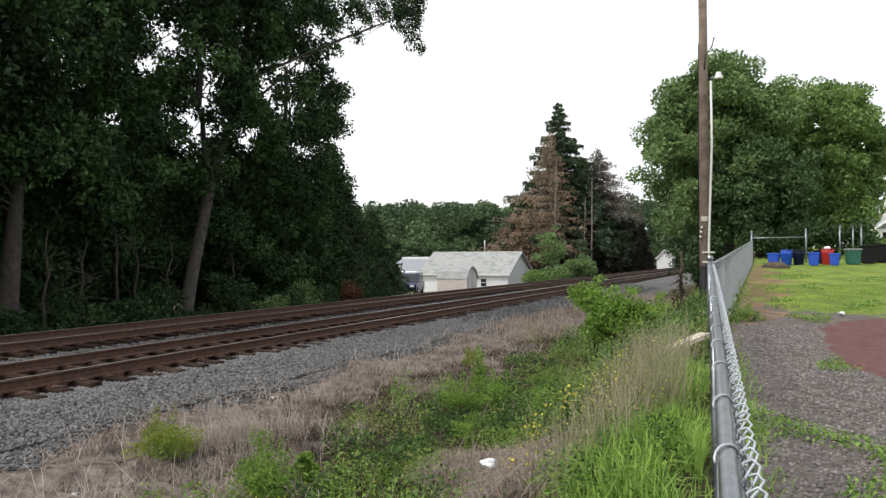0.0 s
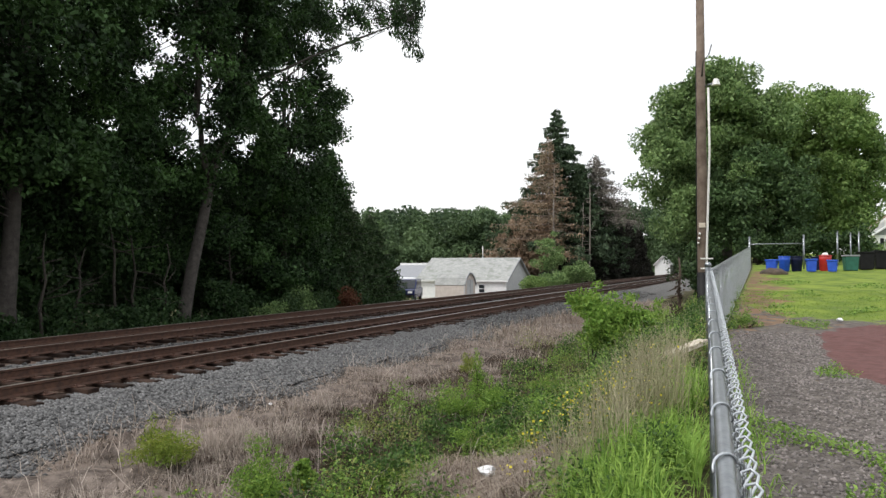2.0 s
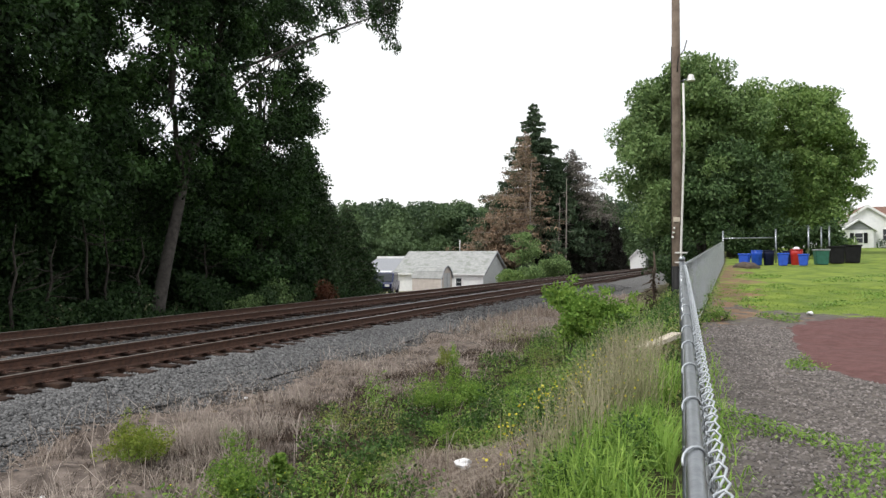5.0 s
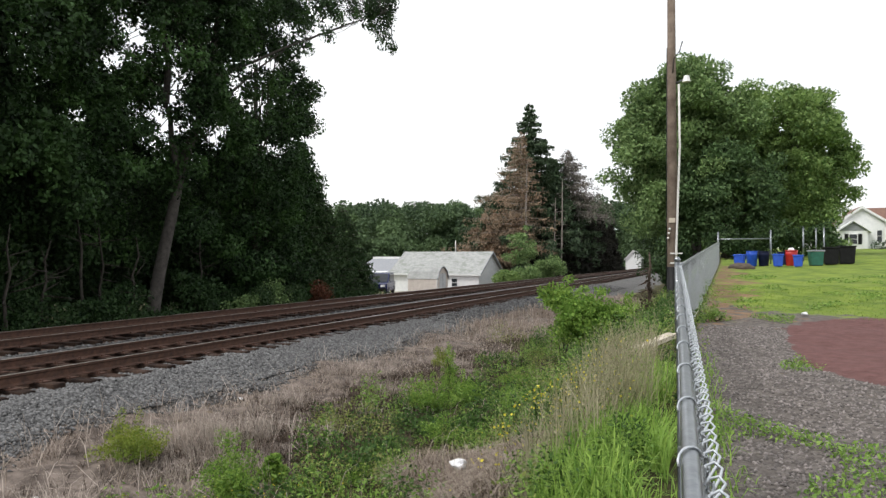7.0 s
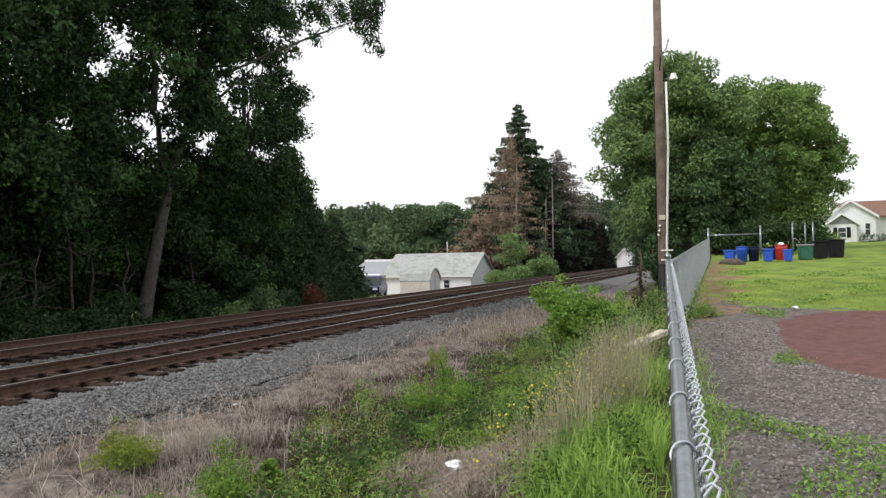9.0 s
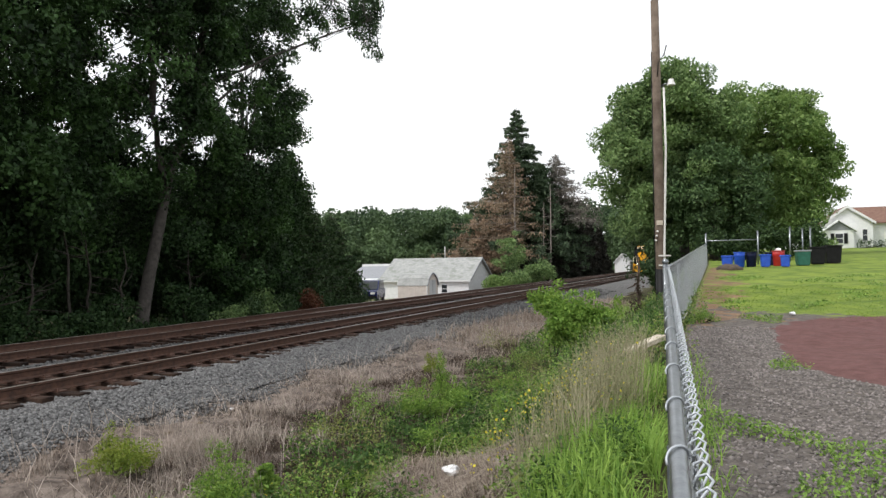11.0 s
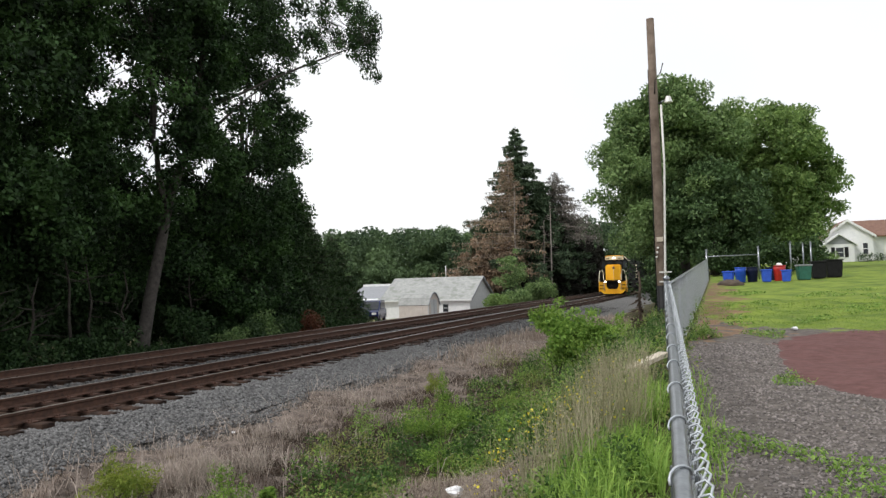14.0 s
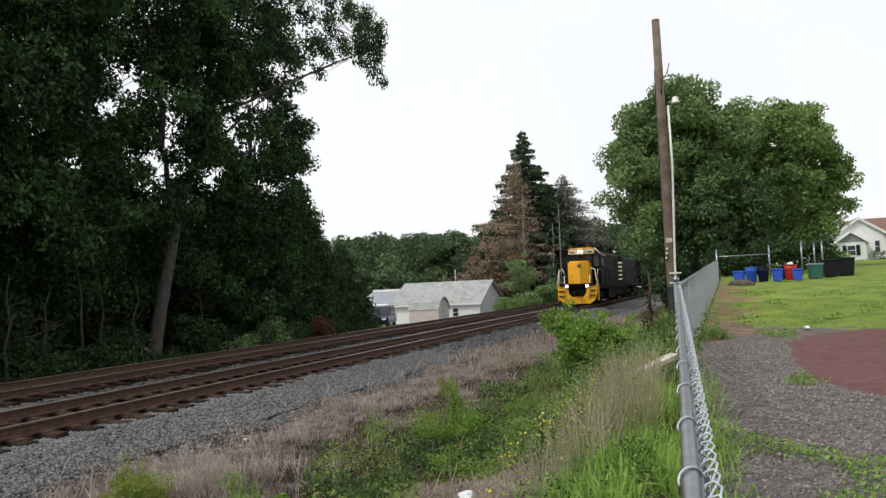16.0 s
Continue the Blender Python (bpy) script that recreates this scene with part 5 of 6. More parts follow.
def chain_link():
    t = thing("chain_link_fence", 0, 0, 0, 0, "galvanised chain-link fence with a round top rail", "fence")
    xs = lambda y: float(fence_x(y))
    stops = [-3.0, 10.5, 42.0]
    for y0, y1 in zip(stops, stops[1:]):
        n = max(2, int((y1 - y0) / 1.5))
        pts = [(xs(y), y, fence_top(y) - 0.018) for y in np.linspace(y0, y1, n)]
        r = part("top_rail", tube(bmesh.new(), pts, 0.0178, 16), M_GALV, t, "smooth galvanised top rail")
    y = -1.2
    while y < 42.1:
        r = 0.03 if y in (-1.2,) or abs(y - 10.5) < 0.1 else 0.024
        x = xs(y) - (0.05 if y < 10 else 0.0)
        p = part("post", tube(bmesh.new(), [(xs(y), y, 0.034 * y - 0.4), (xs(y), y, fence_top(y) - 0.045)], r, 10), M_GALV, t)
        y += 2.925 if y < 10 else 3.15
    b = tube(bmesh.new(), [(xs(10.5), 10.5, 0), (xs(10.5), 10.5, fence_top(10.5) + 0.06)], 0.036, 12)
    c = part("corner_post", b, M_GALV, t)
    bm = bmesh.new(); bmesh.ops.create_uvsphere(bm, u_segments=12, v_segments=8, radius=0.045, matrix=Matrix.Translation((xs(10.5), 10.5, fence_top(10.5) + 0.07)))
    part("post_cap", bm, M_GALV, c)
    # tie wires hooked over the rail
    y, k = 0.58, 0
    while y < 10.3:
        x, z = xs(y), fence_top(y) - 0.018
        pts = []
        for a in range(0, 9):
            ang = radians(-10 + a * 27)
            pts.append((x + 0.0205 * math.cos(ang), y - 0.009 * a, z + 0.0205 * math.sin(ang)))
        pts = [(x + 0.05, y + 0.014, z - 0.03), (x + 0.046, y + 0.012, z - 0.012)] + pts
        part("tie_wire", tube(bmesh.new(), pts, 0.003, 6), M_WIRE, t)
        y += 0.5 + random.uniform(-0.03, 0.03); k += 1
    # woven wire: pairs of zigzag strands, knuckled at the top
    V, F = [], []

    def strands(y0, y1, pitch, rad, off, rows):
        cnt = int((y1 - y0) / pitch)
        tri = np.array([(math.cos(a), math.sin(a)) for a in (0.5, 2.6, 4.7)])
        for i in range(cnt):
            yc = y0 + i * pitch
            zs = np.linspace(0.03, 1.19, rows)
            zig = np.where(np.arange(rows) % 2 == 0, -0.5, 0.5) * pitch * 1.12
            if i % 2:
                zig = -zig
            yy = yc + zig + pitch * 0.5
            inx = np.where((np.arange(rows) + i) % 2 == 0, -1, 1) * rad * 1.2
            xx = fence_x(yy) + off + inx
            zz = 0.034 * yy + zs
            # knuckle above the rail
            c = np.column_stack([xx, yy, zz])
            k0 = len(V) and sum(len(v) for v in V)
            ring = np.stack([c + np.array((t_[0] * rad, t_[1] * rad, 0)) for t_ in tri], 1)
            base = np.arange(rows - 1)[:, None] * 3
            f = []
            for s in range(3):
                f.append(np.concatenate([base + s, base + (s + 1) % 3, base + 3 + (s + 1) % 3, base + 3 + s], 1))
            V.append(ring.reshape(-1, 3)); F.append(np.concatenate(f) + COUNT[0]); COUNT[0] += rows * 3
    COUNT = [0]
    strands(0.3, 10.5, 0.078, 0.0021, 0.034, 31)
    strands(10.5, 42, 0.085, 0.0026, 0.03, 27)
    m = part("woven_mesh", mesh_np("woven_mesh", np.concatenate(V), np.concatenate(F)), M_WIRE, t, "diamond wire mesh")
    tagged(m, kind="stuff")
    # knuckled upper edge of the wire, loop by loop
    loop = tube(bmesh.new(), [(-0.006, -0.05, -0.04), (0.012, -0.018, -0.006), (0.017, 0.006, 0.004), (0.004, 0.022, 0.009), (-0.012, 0.010, 0.002), (-0.010, -0.018, -0.010), (0.006, 0.05, -0.04)], 0.0028, 6, cap=False)
    me = bpy.data.meshes.new("knuckle")
    loop.to_mesh(me); loop.free()
    me.materials.append(M_WIRE)
    y = 0.35
    while y < 10.4:
        o = part("knuckle", me, M_WIRE, t)
        o.matrix_basis = pose(xs(y) + 0.036, y, fence_top(y) - 0.004, random.uniform(-6, 6), random.uniform(-14, 14), random.uniform(-8, 8))
        y += 0.078


chain_link()


# ---- pole, posts, bins ----
def utility_pole():
    x, y = -1.14, 20.3
    t = thing("utility_pole", x, y, 0, 0, "weathered wooden utility pole with a white conduit and a small lamp", "utility pole")
    part("shaft", tube(bmesh.new(), [(0, 0, -0.9), (0, 0, 2.5), (-0.01, 0, 5.5), (-0.02, 0, 8.55)], [0.135, 0.13, 0.115, 0.10], 16), M_POLE, t)
    c = part("conduit", tube(bmesh.new(), [(0.1, -0.10, -0.8), (0.1, -0.11, 1.9), (0.15, -0.10, 3.4), (0.19, -0.08, 4.6), (0.17, -0.07, 6.2)], 0.028, 8), M_PVC, t, "white plastic conduit")
    part("meter_pipe", tube(bmesh.new(), [(0.12, -0.12, -0.8), (0.12, -0.12, 1.15)], 0.045, 8), M_PVC, t)
    part("base_wrap", tube(bmesh.new(), [(0, 0, -0.9), (0, 0, 1.45)], [0.139, 0.136], 16), M_BLACK, t, "black protective wrap")
    for z in (1.55, 1.8):
        part("strap", boxed(-0.05, 0.26, -0.16, -0.1, z - 0.015, z + 0.02), M_PVC, t)
    part("tag", boxed(-0.08, 0.08, -0.145, -0.125, 2.6, 2.72), M_PLANK, t, "yellowed tag")
    b = tube(bmesh.new(), [(0.1, -0.05, 6.25), (0.32, -0.1, 6.32)], 0.02, 6)
    l_ = part("lamp_arm", b, M_GALV, t)
    bm = bmesh.new(); bmesh.ops.create_cone(bm, cap_ends=True, segments=12, radius1=0.11, radius2=0.06, depth=0.16, matrix=Matrix.Translation((0.36, -0.1, 6.32)))
    part("lamp_head", bm, M_CERAM, l_, "white unlit lamp head")
    part("hook", tube(bmesh.new(), [(0.02, -0.1, 6.5), (0.05, -0.16, 6.85), (0.2, -0.15, 7.05), (0.26, -0.1, 7.3)], 0.018, 5), M_BARKD, t)
    for k in range(3):
        part("insulator", tube(bmesh.new(), [(-0.1 + 0.02 * k, -0.11, 2.2 + k * 0.12), (-0.1 + 0.02 * k, -0.17, 2.2 + k * 0.12)], 0.03, 8), M_CERAM, t)
    part("back_cable", tube(bmesh.new(), [(-0.14, 0.05, -0.8), (-0.15, 0.04, 3), (-0.13, 0.02, 7.2)], 0.012, 5), M_BLACK, t)


def post_frame():
    g = 0.034 * 41.5
    t = thing("post_frame", 0, 0, 0, 0, "pale metal posts with a cross bar ending a fence", "frame")
    for x, y, top in ((-0.05, 41.6, 3.12), (2.52, 42.4, 3.22)):
        part("post", tube(bmesh.new(), [(x, y, g - 0.3), (x, y, top)], 0.045, 8), M_GALV, t)
    part("cross_bar", tube(bmesh.new(), [(-0.05, 41.6, 2.72), (2.52, 42.4, 2.76)], 0.035, 8), M_GALV, t)
    part("lower_bar", tube(bmesh.new(), [(1.6, 42.1, 1.98), (2.52, 42.4, 1.98)], 0.03, 8), M_GALV, t)
    for x, y, top in ((4.45, 46.5, 3.5), (5.35, 48.8, 3.5), (5.65, 47.8, 3.52)):
        t = thing("metal_post", x, y, 0.034 * y - 0.3, 0, "upright pale metal post behind the bins", "post", "posts behind the bins")
        part("shaft", tube(bmesh.new(), [(0, 0, 0), (0, 0, top - 0.034 * y + 0.3)], 0.045, 8), M_GALV, t)
        part("cap", tube(bmesh.new(), [(0, 0, top - 0.034 * y + 0.3), (0, 0, top - 0.034 * y + 0.34)], 0.055, 8), M_GALV, t)


def bin_(x, y, w, h, material, label, square=False, lid=None):
    w, h = w * 0.78, h * 0.78
    z = float(ground_at(x, y))
    t = thing("bin", x, y, z, random.uniform(-12, 12), label, "bin", "bins on the lawn")
    if square:
        b = prism(bmesh.new(), [(-w / 2 * 0.82, 0.02), (w / 2 * 0.82, 0.02), (w / 2, h), (-w / 2, h)], -w * 0.42, w * 0.42, "y")
        bmesh.ops.bevel(b, geom=b.edges[:], offset=0.03, segments=2, affect="EDGES")
        part("body", b, material, t)
        part("lid", boxed(-w / 2 - 0.03, w / 2 + 0.03, -w * 0.46, w * 0.46, h - 0.02, h + 0.06, bevel=0.025), lid or material, t)
        part("handle", tube(bmesh.new(), [(-w * 0.3, w * 0.5, h), (w * 0.3, w * 0.5, h)], 0.02, 6), material, t)
    else:
        n = 18
        b = bmesh.new()
        tube(b, [(0, 0, 0.0), (0, 0, 0.03), (0, 0, h * 0.35), (0, 0, h * 0.37), (0, 0, h * 0.68), (0, 0, h * 0.70), (0, 0, h)], [w * 0.40, w * 0.43, w * 0.455, w * 0.475, w * 0.475, w * 0.49, w * 0.5], n)
        part("body", b, material, t)
        part("rim", tube(bmesh.new(), [(0, 0, h - 0.03), (0, 0, h + 0.02)], w * 0.53, n), lid or material, t)
    return t


def bins():
    bin_(0.92, 38.6, 0.62, 0.68, M_BLUEP, "bright blue plastic recycling bin", True)
    bin_(1.5, 39.6, 0.66, 0.92, M_BLUEP, "tall blue plastic barrel beside a post")
    bin_(2.05, 39.8, 0.66, 0.92, M_NAVY, "dark navy plastic barrel")
    bin_(2.62, 38.8, 0.58, 0.72, M_BLUEP, "bright blue plastic recycling bin", True)
    bin_(2.95, 40.4, 0.6, 0.8, M_NAVY, "dark navy bin behind a blue one", True)
    bin_(3.32, 40.2, 0.72, 0.95, M_RED, "red plastic barrel with a pale bag")
    bin_(3.48, 38.6, 0.55, 0.66, M_BLUEP, "bright blue plastic recycling bin", True)
    bin_(4.4, 40.2, 0.8, 0.92, M_GREEN, "green wheeled rubbish bin", True, M_TRIM)
    bin_(5.2, 41.5, 0.9, 1.05, M_BLACK, "large black rubbish bin", True)
    bin_(6.05, 42.6, 1.0, 1.12, M_BLACK, "large black rubbish bin", True)
    t = thing("plastic_bag", 3.32, 40.2, float(ground_at(3.3, 40.2)) + 0.80, 0, "crumpled white plastic bag on a red barrel", "bag")
    b = bmesh.new(); bmesh.ops.create_icosphere(b, subdivisions=2, radius=0.16)
    for v in b.verts:
        v.co *= 1 + 0.25 * noise.noise(v.co * 9)
        v.co.z *= 0.6
    part("film", b, M_PAPER, t)
    t = thing("soil_heap", 0.95, 36.6, float(ground_at(0.95, 36.6)), 0, "small heap of dark soil on the lawn", "soil heap")
    b = bmesh.new(); bmesh.ops.create_uvsphere(b, u_segments=20, v_segments=10, radius=0.6)
    for v in b.verts:
        v.co.z = max(v.co.z * 0.42, -0.05) + 0.06 * noise.noise(v.co * 4)
    part("soil", b, M_DIRT, t)


utility_pole()
post_frame()
bins()


def pole_far(x, y, h, label):
    t = thing("far_pole", x, y, float(ground_at(x, y)), 0, label, "pole", "far poles")
    part("shaft", tube(bmesh.new(), [(0, 0, 0), (0, 0, h)], [0.14, 0.1], 8), M_BARKP, t)


pole_far(-36, 70, 6.4, "thin pale pole by a garage")


# ---- weeds and shrubs in the ditch ----
def pick(n, x0, x1, y0, y1, test):
    p = np.column_stack([RNG.uniform(x0, x1, n), RNG.uniform(y0, y1, n)])
    return p[test(p[:, 0], p[:, 1])]


def stuff(name, me, label, category):
    tagged(part(name, me, None), label, category, kind="stuff")


def wild_plants():
    # sapling shrub near the pole
    bl = bumpy_crown(0.05, 0, 0.95, 0.75, 0.7, 0.62, 74, 0.2, 301, -0.6) + bumpy_crown(-0.75, 0.1, 1.5, 0.42, 0.35, 0.3, 16, 0.15, 303, -0.6)
    bl += [(random.uniform(-0.9, 0.9), random.uniform(-0.6, 0.6), random.uniform(1.2, 1.75), 0.12, 0.12, 0.08) for k in range(18)]
    bush(-2.6, 16.2, bl, L_SHRUB, 2300, 0.1, "leafy bright green sapling shrub in the ditch", M_BARKD, name="sapling_shrub", droop=0.5, slim=0.42)
    bl = bumpy_crown(0.1, 0, 1.15, 0.5, 0.4, 0.95, 30, 0.18, 302, -0.9)
    bush(-3.5, 17.6, bl, L_SHRUB, 1900, 0.09, "slim bright green sapling shrub in the ditch", M_BARKD, name="sapling_shrub")
    for k, (x, y, h, r, lf, lab) in enumerate((
            (-6.05, 6.5, 0.6, 0.42, L_YELLOW, "low yellow-green weed on a dry bank"), (-4.42, 6.15, 0.8, 0.3, L_SHRUB, "bushy light green weed in the ditch"),
            (-4.85, 5.2, 0.3, 0.3, L_YELLOW, "yellow-flowered weed in the ditch"), (-4.3, 11.1, 0.62, 0.5, L_SHRUB, "dense green weed clump in the ditch"),
            (-4.0, 11.9, 0.6, 0.42, L_SHRUB, "tall green weed in the ditch"), (-4.4, 12.2, 0.95, 0.16, L_SHRUB, "upright leafy weed in the ditch"),
            (-3.4, 9.2, 0.4, 0.45, L_SHRUB, "green weed clump in the ditch"), (-4.55, 6.95, 0.3, 0.16, L_SHRUB, "broad-leaved green weed on dry ground"),
            (-5.6, 15.0, 0.5, 0.3, L_YELLOW, "yellowish weed tuft on a dry bank"), (-3.2, 12.4, 0.35, 0.6, L_SHRUB, "low green weed clump in the ditch"),
            (-2.6, 10.5, 0.35, 0.6, L_SHRUB, "low green weed clump in the ditch"), (-3.6, 14.2, 0.4, 0.6, L_SHRUB, "low green weed clump in the ditch"),
            (-2.0, 14.0, 0.4, 0.5, L_SHRUB, "low green weed clump in the ditch"), (-3.6, 7.4, 0.3, 0.5, L_SHRUB, "low green weed clump in the ditch"),
            (-0.1, 14.6, 0.32, 0.4, L_HERB, "yellow-green tuft beside a fence"))):
        bl = bumpy_crown(0, 0, h * 0.4, r * 0.85, r * 0.85, h * 0.42, 20, min(0.13, h * 0.22, r * 0.5), 320 + k)
        bl += [(random.uniform(-r, r) * 0.5, random.uniform(-r, r) * 0.5, h * random.uniform(0.6, 0.95), 0.05, 0.05, 0.12) for j in range(6)]
        bush(x, y, bl, lf, 12000, 0.036 if k != 7 else 0.08, lab, group="weeds in the ditch", name="weed", droop=-0.2, slim=0.4)

    def zone(i):
        return lambda x, y: zones(x, y)[i] > RNG.random(len(x))
    # ditch greenery in clumps
    c = pick(760, -7, -0.3, 3.6, 26, zone(2))
    c = np.concatenate([c, pick(330, -3.4, -1.35, 7.2, 15, lambda x, y: hum(x, y, 1.9) > -0.35), pick(200, -2.4, -1.15, 6.6, 13, lambda x, y: hum(x, y, 2.3) > -0.3), pick(40, -1.6, -0.9, 10.8, 13.5, lambda x, y: hum(x, y, 2.3) > -0.1)])
    c = c[(((c[:, 1] - 7.0) * 0.835 - (c[:, 0] + 2.3) * 0.55) / 1.7) ** 2 + (((c[:, 0] + 2.3) * 0.835 + (c[:, 1] - 7.0) * 0.55) / 0.6) ** 2 > 1]
    z = ground_at(c[:, 0], c[:, 1])
    kinds = (("ditch_herbs", L_HERB, 0.048, "clumps of green weeds in the ditch"), ("dark_ditch_herbs", L_HERB2, 0.06, "clumps of dark green weeds in the ditch"), ("olive_ditch_herbs", L_HERB3, 0.04, "clumps of yellowish weeds in the ditch"))
    sets = [[], [], []]
    for (x, y), zz in zip(c, z):
        r = random.uniform(0.08, 0.36)
        h = r * random.uniform(0.5, 1.3)
        sets[random.choice((0, 0, 1, 1, 2) if x < -1.2 else (0, 1, 2))].append((x, y, zz + h * 0.4, r, r, h))
    for (nm, lf, sz, lab), bl in zip(kinds, sets):
        stuff(nm, leaves(nm, clumps(bl, 3300, 0.3), sz, lf, -0.2, 0.45, 0.2), lab, "weeds")
    p = pick(16000, -7, 0, 3.5, 30, lambda x, y: (zones(x, y)[2] > RNG.random(len(x))) & (hum(x + 4, y, 1.3) > 0.0))
    stuff("ditch_grass", blades("ditch_grass", p, ground_at(p[:, 0], p[:, 1]), 0.2, 0.0045, L_GRASS, 0.8), "green grass in the ditch", "grass")
    # tall grass by the fence
    p = pick(22000, -2.2, -0.12, 4.0, 9.2, lambda x, y: (x < fence_x(y) - 0.08) & (x > -0.85 + 0.2 * hum(x, y, 1.1) + 0.05 * (y - 6)) & (y < 8.3) & (hum(x, y, 2.2) + 0.4 * hum(x, y, 4.5) > -0.45))
    stuff("tall_grass", blades("tall_grass", p, ground_at(p[:, 0], p[:, 1]), 0.4, 0.0055, L_GRASS, 1.0, 0.55), "tall green grass along a fence", "grass")
    c = pick(80, -1.1, -0.35, 4.3, 6.7, lambda x, y: (x < fence_x(y) - 0.2) & (hum(x, y, 2.6) > -0.3))
    bl = [(x, y, float(ground_at(x, y)) + 0.14, 0.15, 0.15, 0.17) for x, y in c]
    bl += [(x, y, float(ground_at(x, y)) + 0.17, 0.11, 0.11, 0.2) for x, y in pick(90, -1.75, -0.75, 5.4, 9.2, lambda x, y: hum(x, y, 3) > -0.5)]
    # every second clump takes the dark leaf to stand for shade among the weeds
    stuff("dark_fence_bank_herbs", leaves("dark_fence_bank_herbs", clumps(bl[::2], 5000, 0.3), 0.04, L_HERB2, 0.1, 0.35, 0.2), "weeds coloured as in shade on the bank below a fence", "weeds")
    stuff("fence_bank_herbs", leaves("fence_bank_herbs", clumps(bl[1::2], 5000, 0.3), 0.04, L_HERB, 0.1, 0.35, 0.2), "broad-leaved green weeds on the bank below a fence", "weeds")
    # pale seed stalks in sheaves
    c = np.concatenate([pick(30, -1.2, -0.65, 5.6, 8.6, lambda x, y: x < fence_x(y) - 0.25), pick(7, -1.25, -0.9, 4.9, 6.0, lambda x, y: x < 0)])
    p = np.concatenate([np.column_stack([RNG.normal(x, 0.09, 44), RNG.normal(y, 0.13, 44)]) for x, y in c] + [pick(160, -2.6, -0.4, 5.6, 10.5, lambda x, y: x < 0)])
    p = p[p[:, 0] < fence_x(p[:, 1]) - 0.08]
    stuff("seed_stalks", blades("seed_stalks", p, ground_at(p[:, 0], p[:, 1]), 0.68, 0.0034, L_PALE, 0.6, 0.3), "pale dry seed stalks among tall grass", "grass")
    heads = []
    for x, y in p[::3]:
        h = float(ground_at(x, y)) + random.uniform(0.38, 0.62)
        heads.append((x + random.uniform(-0.12, 0.12), y + random.uniform(-0.12, 0.12), h, 0.018, 0.018, 0.07))
    stuff("seed_heads", leaves("seed_heads", np.concatenate([np.array(q[:3]) + RNG.normal(size=(9, 3)) * np.array(q[3:]) for q in heads]), 0.022, L_PALE, -0.8, 0.3), "loose pale grass seed heads", "grass")
    p = pick(600, -2.1, -0.9, 6.0, 10.2, lambda x, y: hum(x, y, 2.0) > 0.1)
    stuff("dark_stalks", blades("dark_stalks", p, ground_at(p[:, 0], p[:, 1]), 0.5, 0.004, L_DARKDRY, 0.5, 0.3), "dark upright dead stems in the ditch", "grass")
    p = pick(4200, -1.9, -0.2, 10.5, 24, lambda x, y: (x < fence_x(y) - 0.1) & (hum(x, y, 1.4) > -0.2))
    stuff("verge_grass", blades("verge_grass", p, ground_at(p[:, 0], p[:, 1]), 0.36, 0.007, L_HERB2, 0.8, 0.6), "rough dark green grass around a utility pole", "grass")
    p = pick(3000, -1.9, -0.2, 11, 24, lambda x, y: (x < fence_x(y) - 0.1) & (hum(x + 1, y, 1.4) > 0.1))
    stuff("verge_dry_grass", blades("verge_dry_grass", p, ground_at(p[:, 0], p[:, 1]), 0.33, 0.006, L_PALE, 0.9, 0.5), "pale dry grass around a utility pole", "grass")
    # dry straw on the bank and at the bottom of the ditch
    p = pick(36000, -9, -3.5, 3.5, 36, lambda x, y: (zones(x, y)[1] > RNG.random(len(x))) & (((x + 6.4) / 1.1) ** 2 + ((y - 5.2) / 0.8) ** 2 > 1) & (hum(x, y, 2.4) + 0.6 * hum(x, y + 3, 5) > 0.05))
    stuff("dry_grass", blades("dry_grass", p, ground_at(p[:, 0], p[:, 1]), 0.17, 0.003, L_DRY, 2.4, 0.38), "flattened dry grass on the bank", "grass")
    p = np.concatenate([pick(15000, -8, -3.5, 3.5, 24, lambda x, y: (zones(x, y)[1] > RNG.random(len(x))) & (hum(x, y, 1.7) > 0.1)), pick(14000, -5.9, -4.2, 8, 22, lambda x, y: hum(x, y, 2.1) > -0.4), pick(9000, -6.2, -3.9, 6.4, 14, lambda x, y: hum(x + 2, y, 1.5) > -0.5)])
    stuff("dark_stems", blades("dark_stems", p, ground_at(p[:, 0], p[:, 1]), 0.16, 0.004, L_DARKDRY, 2.0, 0.4), "dark rotted stems on the bank", "grass")
    p = pick(2200, -8, -3.2, 3.5, 26, lambda x, y: (zones(x, y)[1] + 0.25 * zones(x, y)[2] > RNG.random(len(x))))
    stuff("long_straw", blades("long_straw", p, ground_at(p[:, 0], p[:, 1]) + 0.03, 0.42, 0.0035, L_STRAW, 3.0, 0.31), "long pale straw lying on the bank", "grass")
    c = np.concatenate([pick(40, -7.2, -4.8, 4.3, 14, lambda x, y: hum(x, y, 1.1) > -0.2), pick(30, -6.4, -5.3, 6.6, 8.4, lambda x, y: x < 0)])
    p = np.concatenate([np.column_stack([RNG.normal(x, 0.09, 60), RNG.normal(y, 0.09, 60)]) for x, y in c])
    stuff("dry_tufts", blades("dry_tufts", p, ground_at(p[:, 0], p[:, 1]), 0.36, 0.0032, L_STRAW, 1.1, 0.5), "standing tufts of dry straw", "grass")
    def heap(x, y):
        along, across = (y - 7.0) * 0.835 - (x + 2.3) * 0.55, (x + 2.3) * 0.835 + (y - 7.0) * 0.55
        return (along / 1.75) ** 2 + (across / 0.6) ** 2 < 1 + 0.4 * hum(x, y, 2)
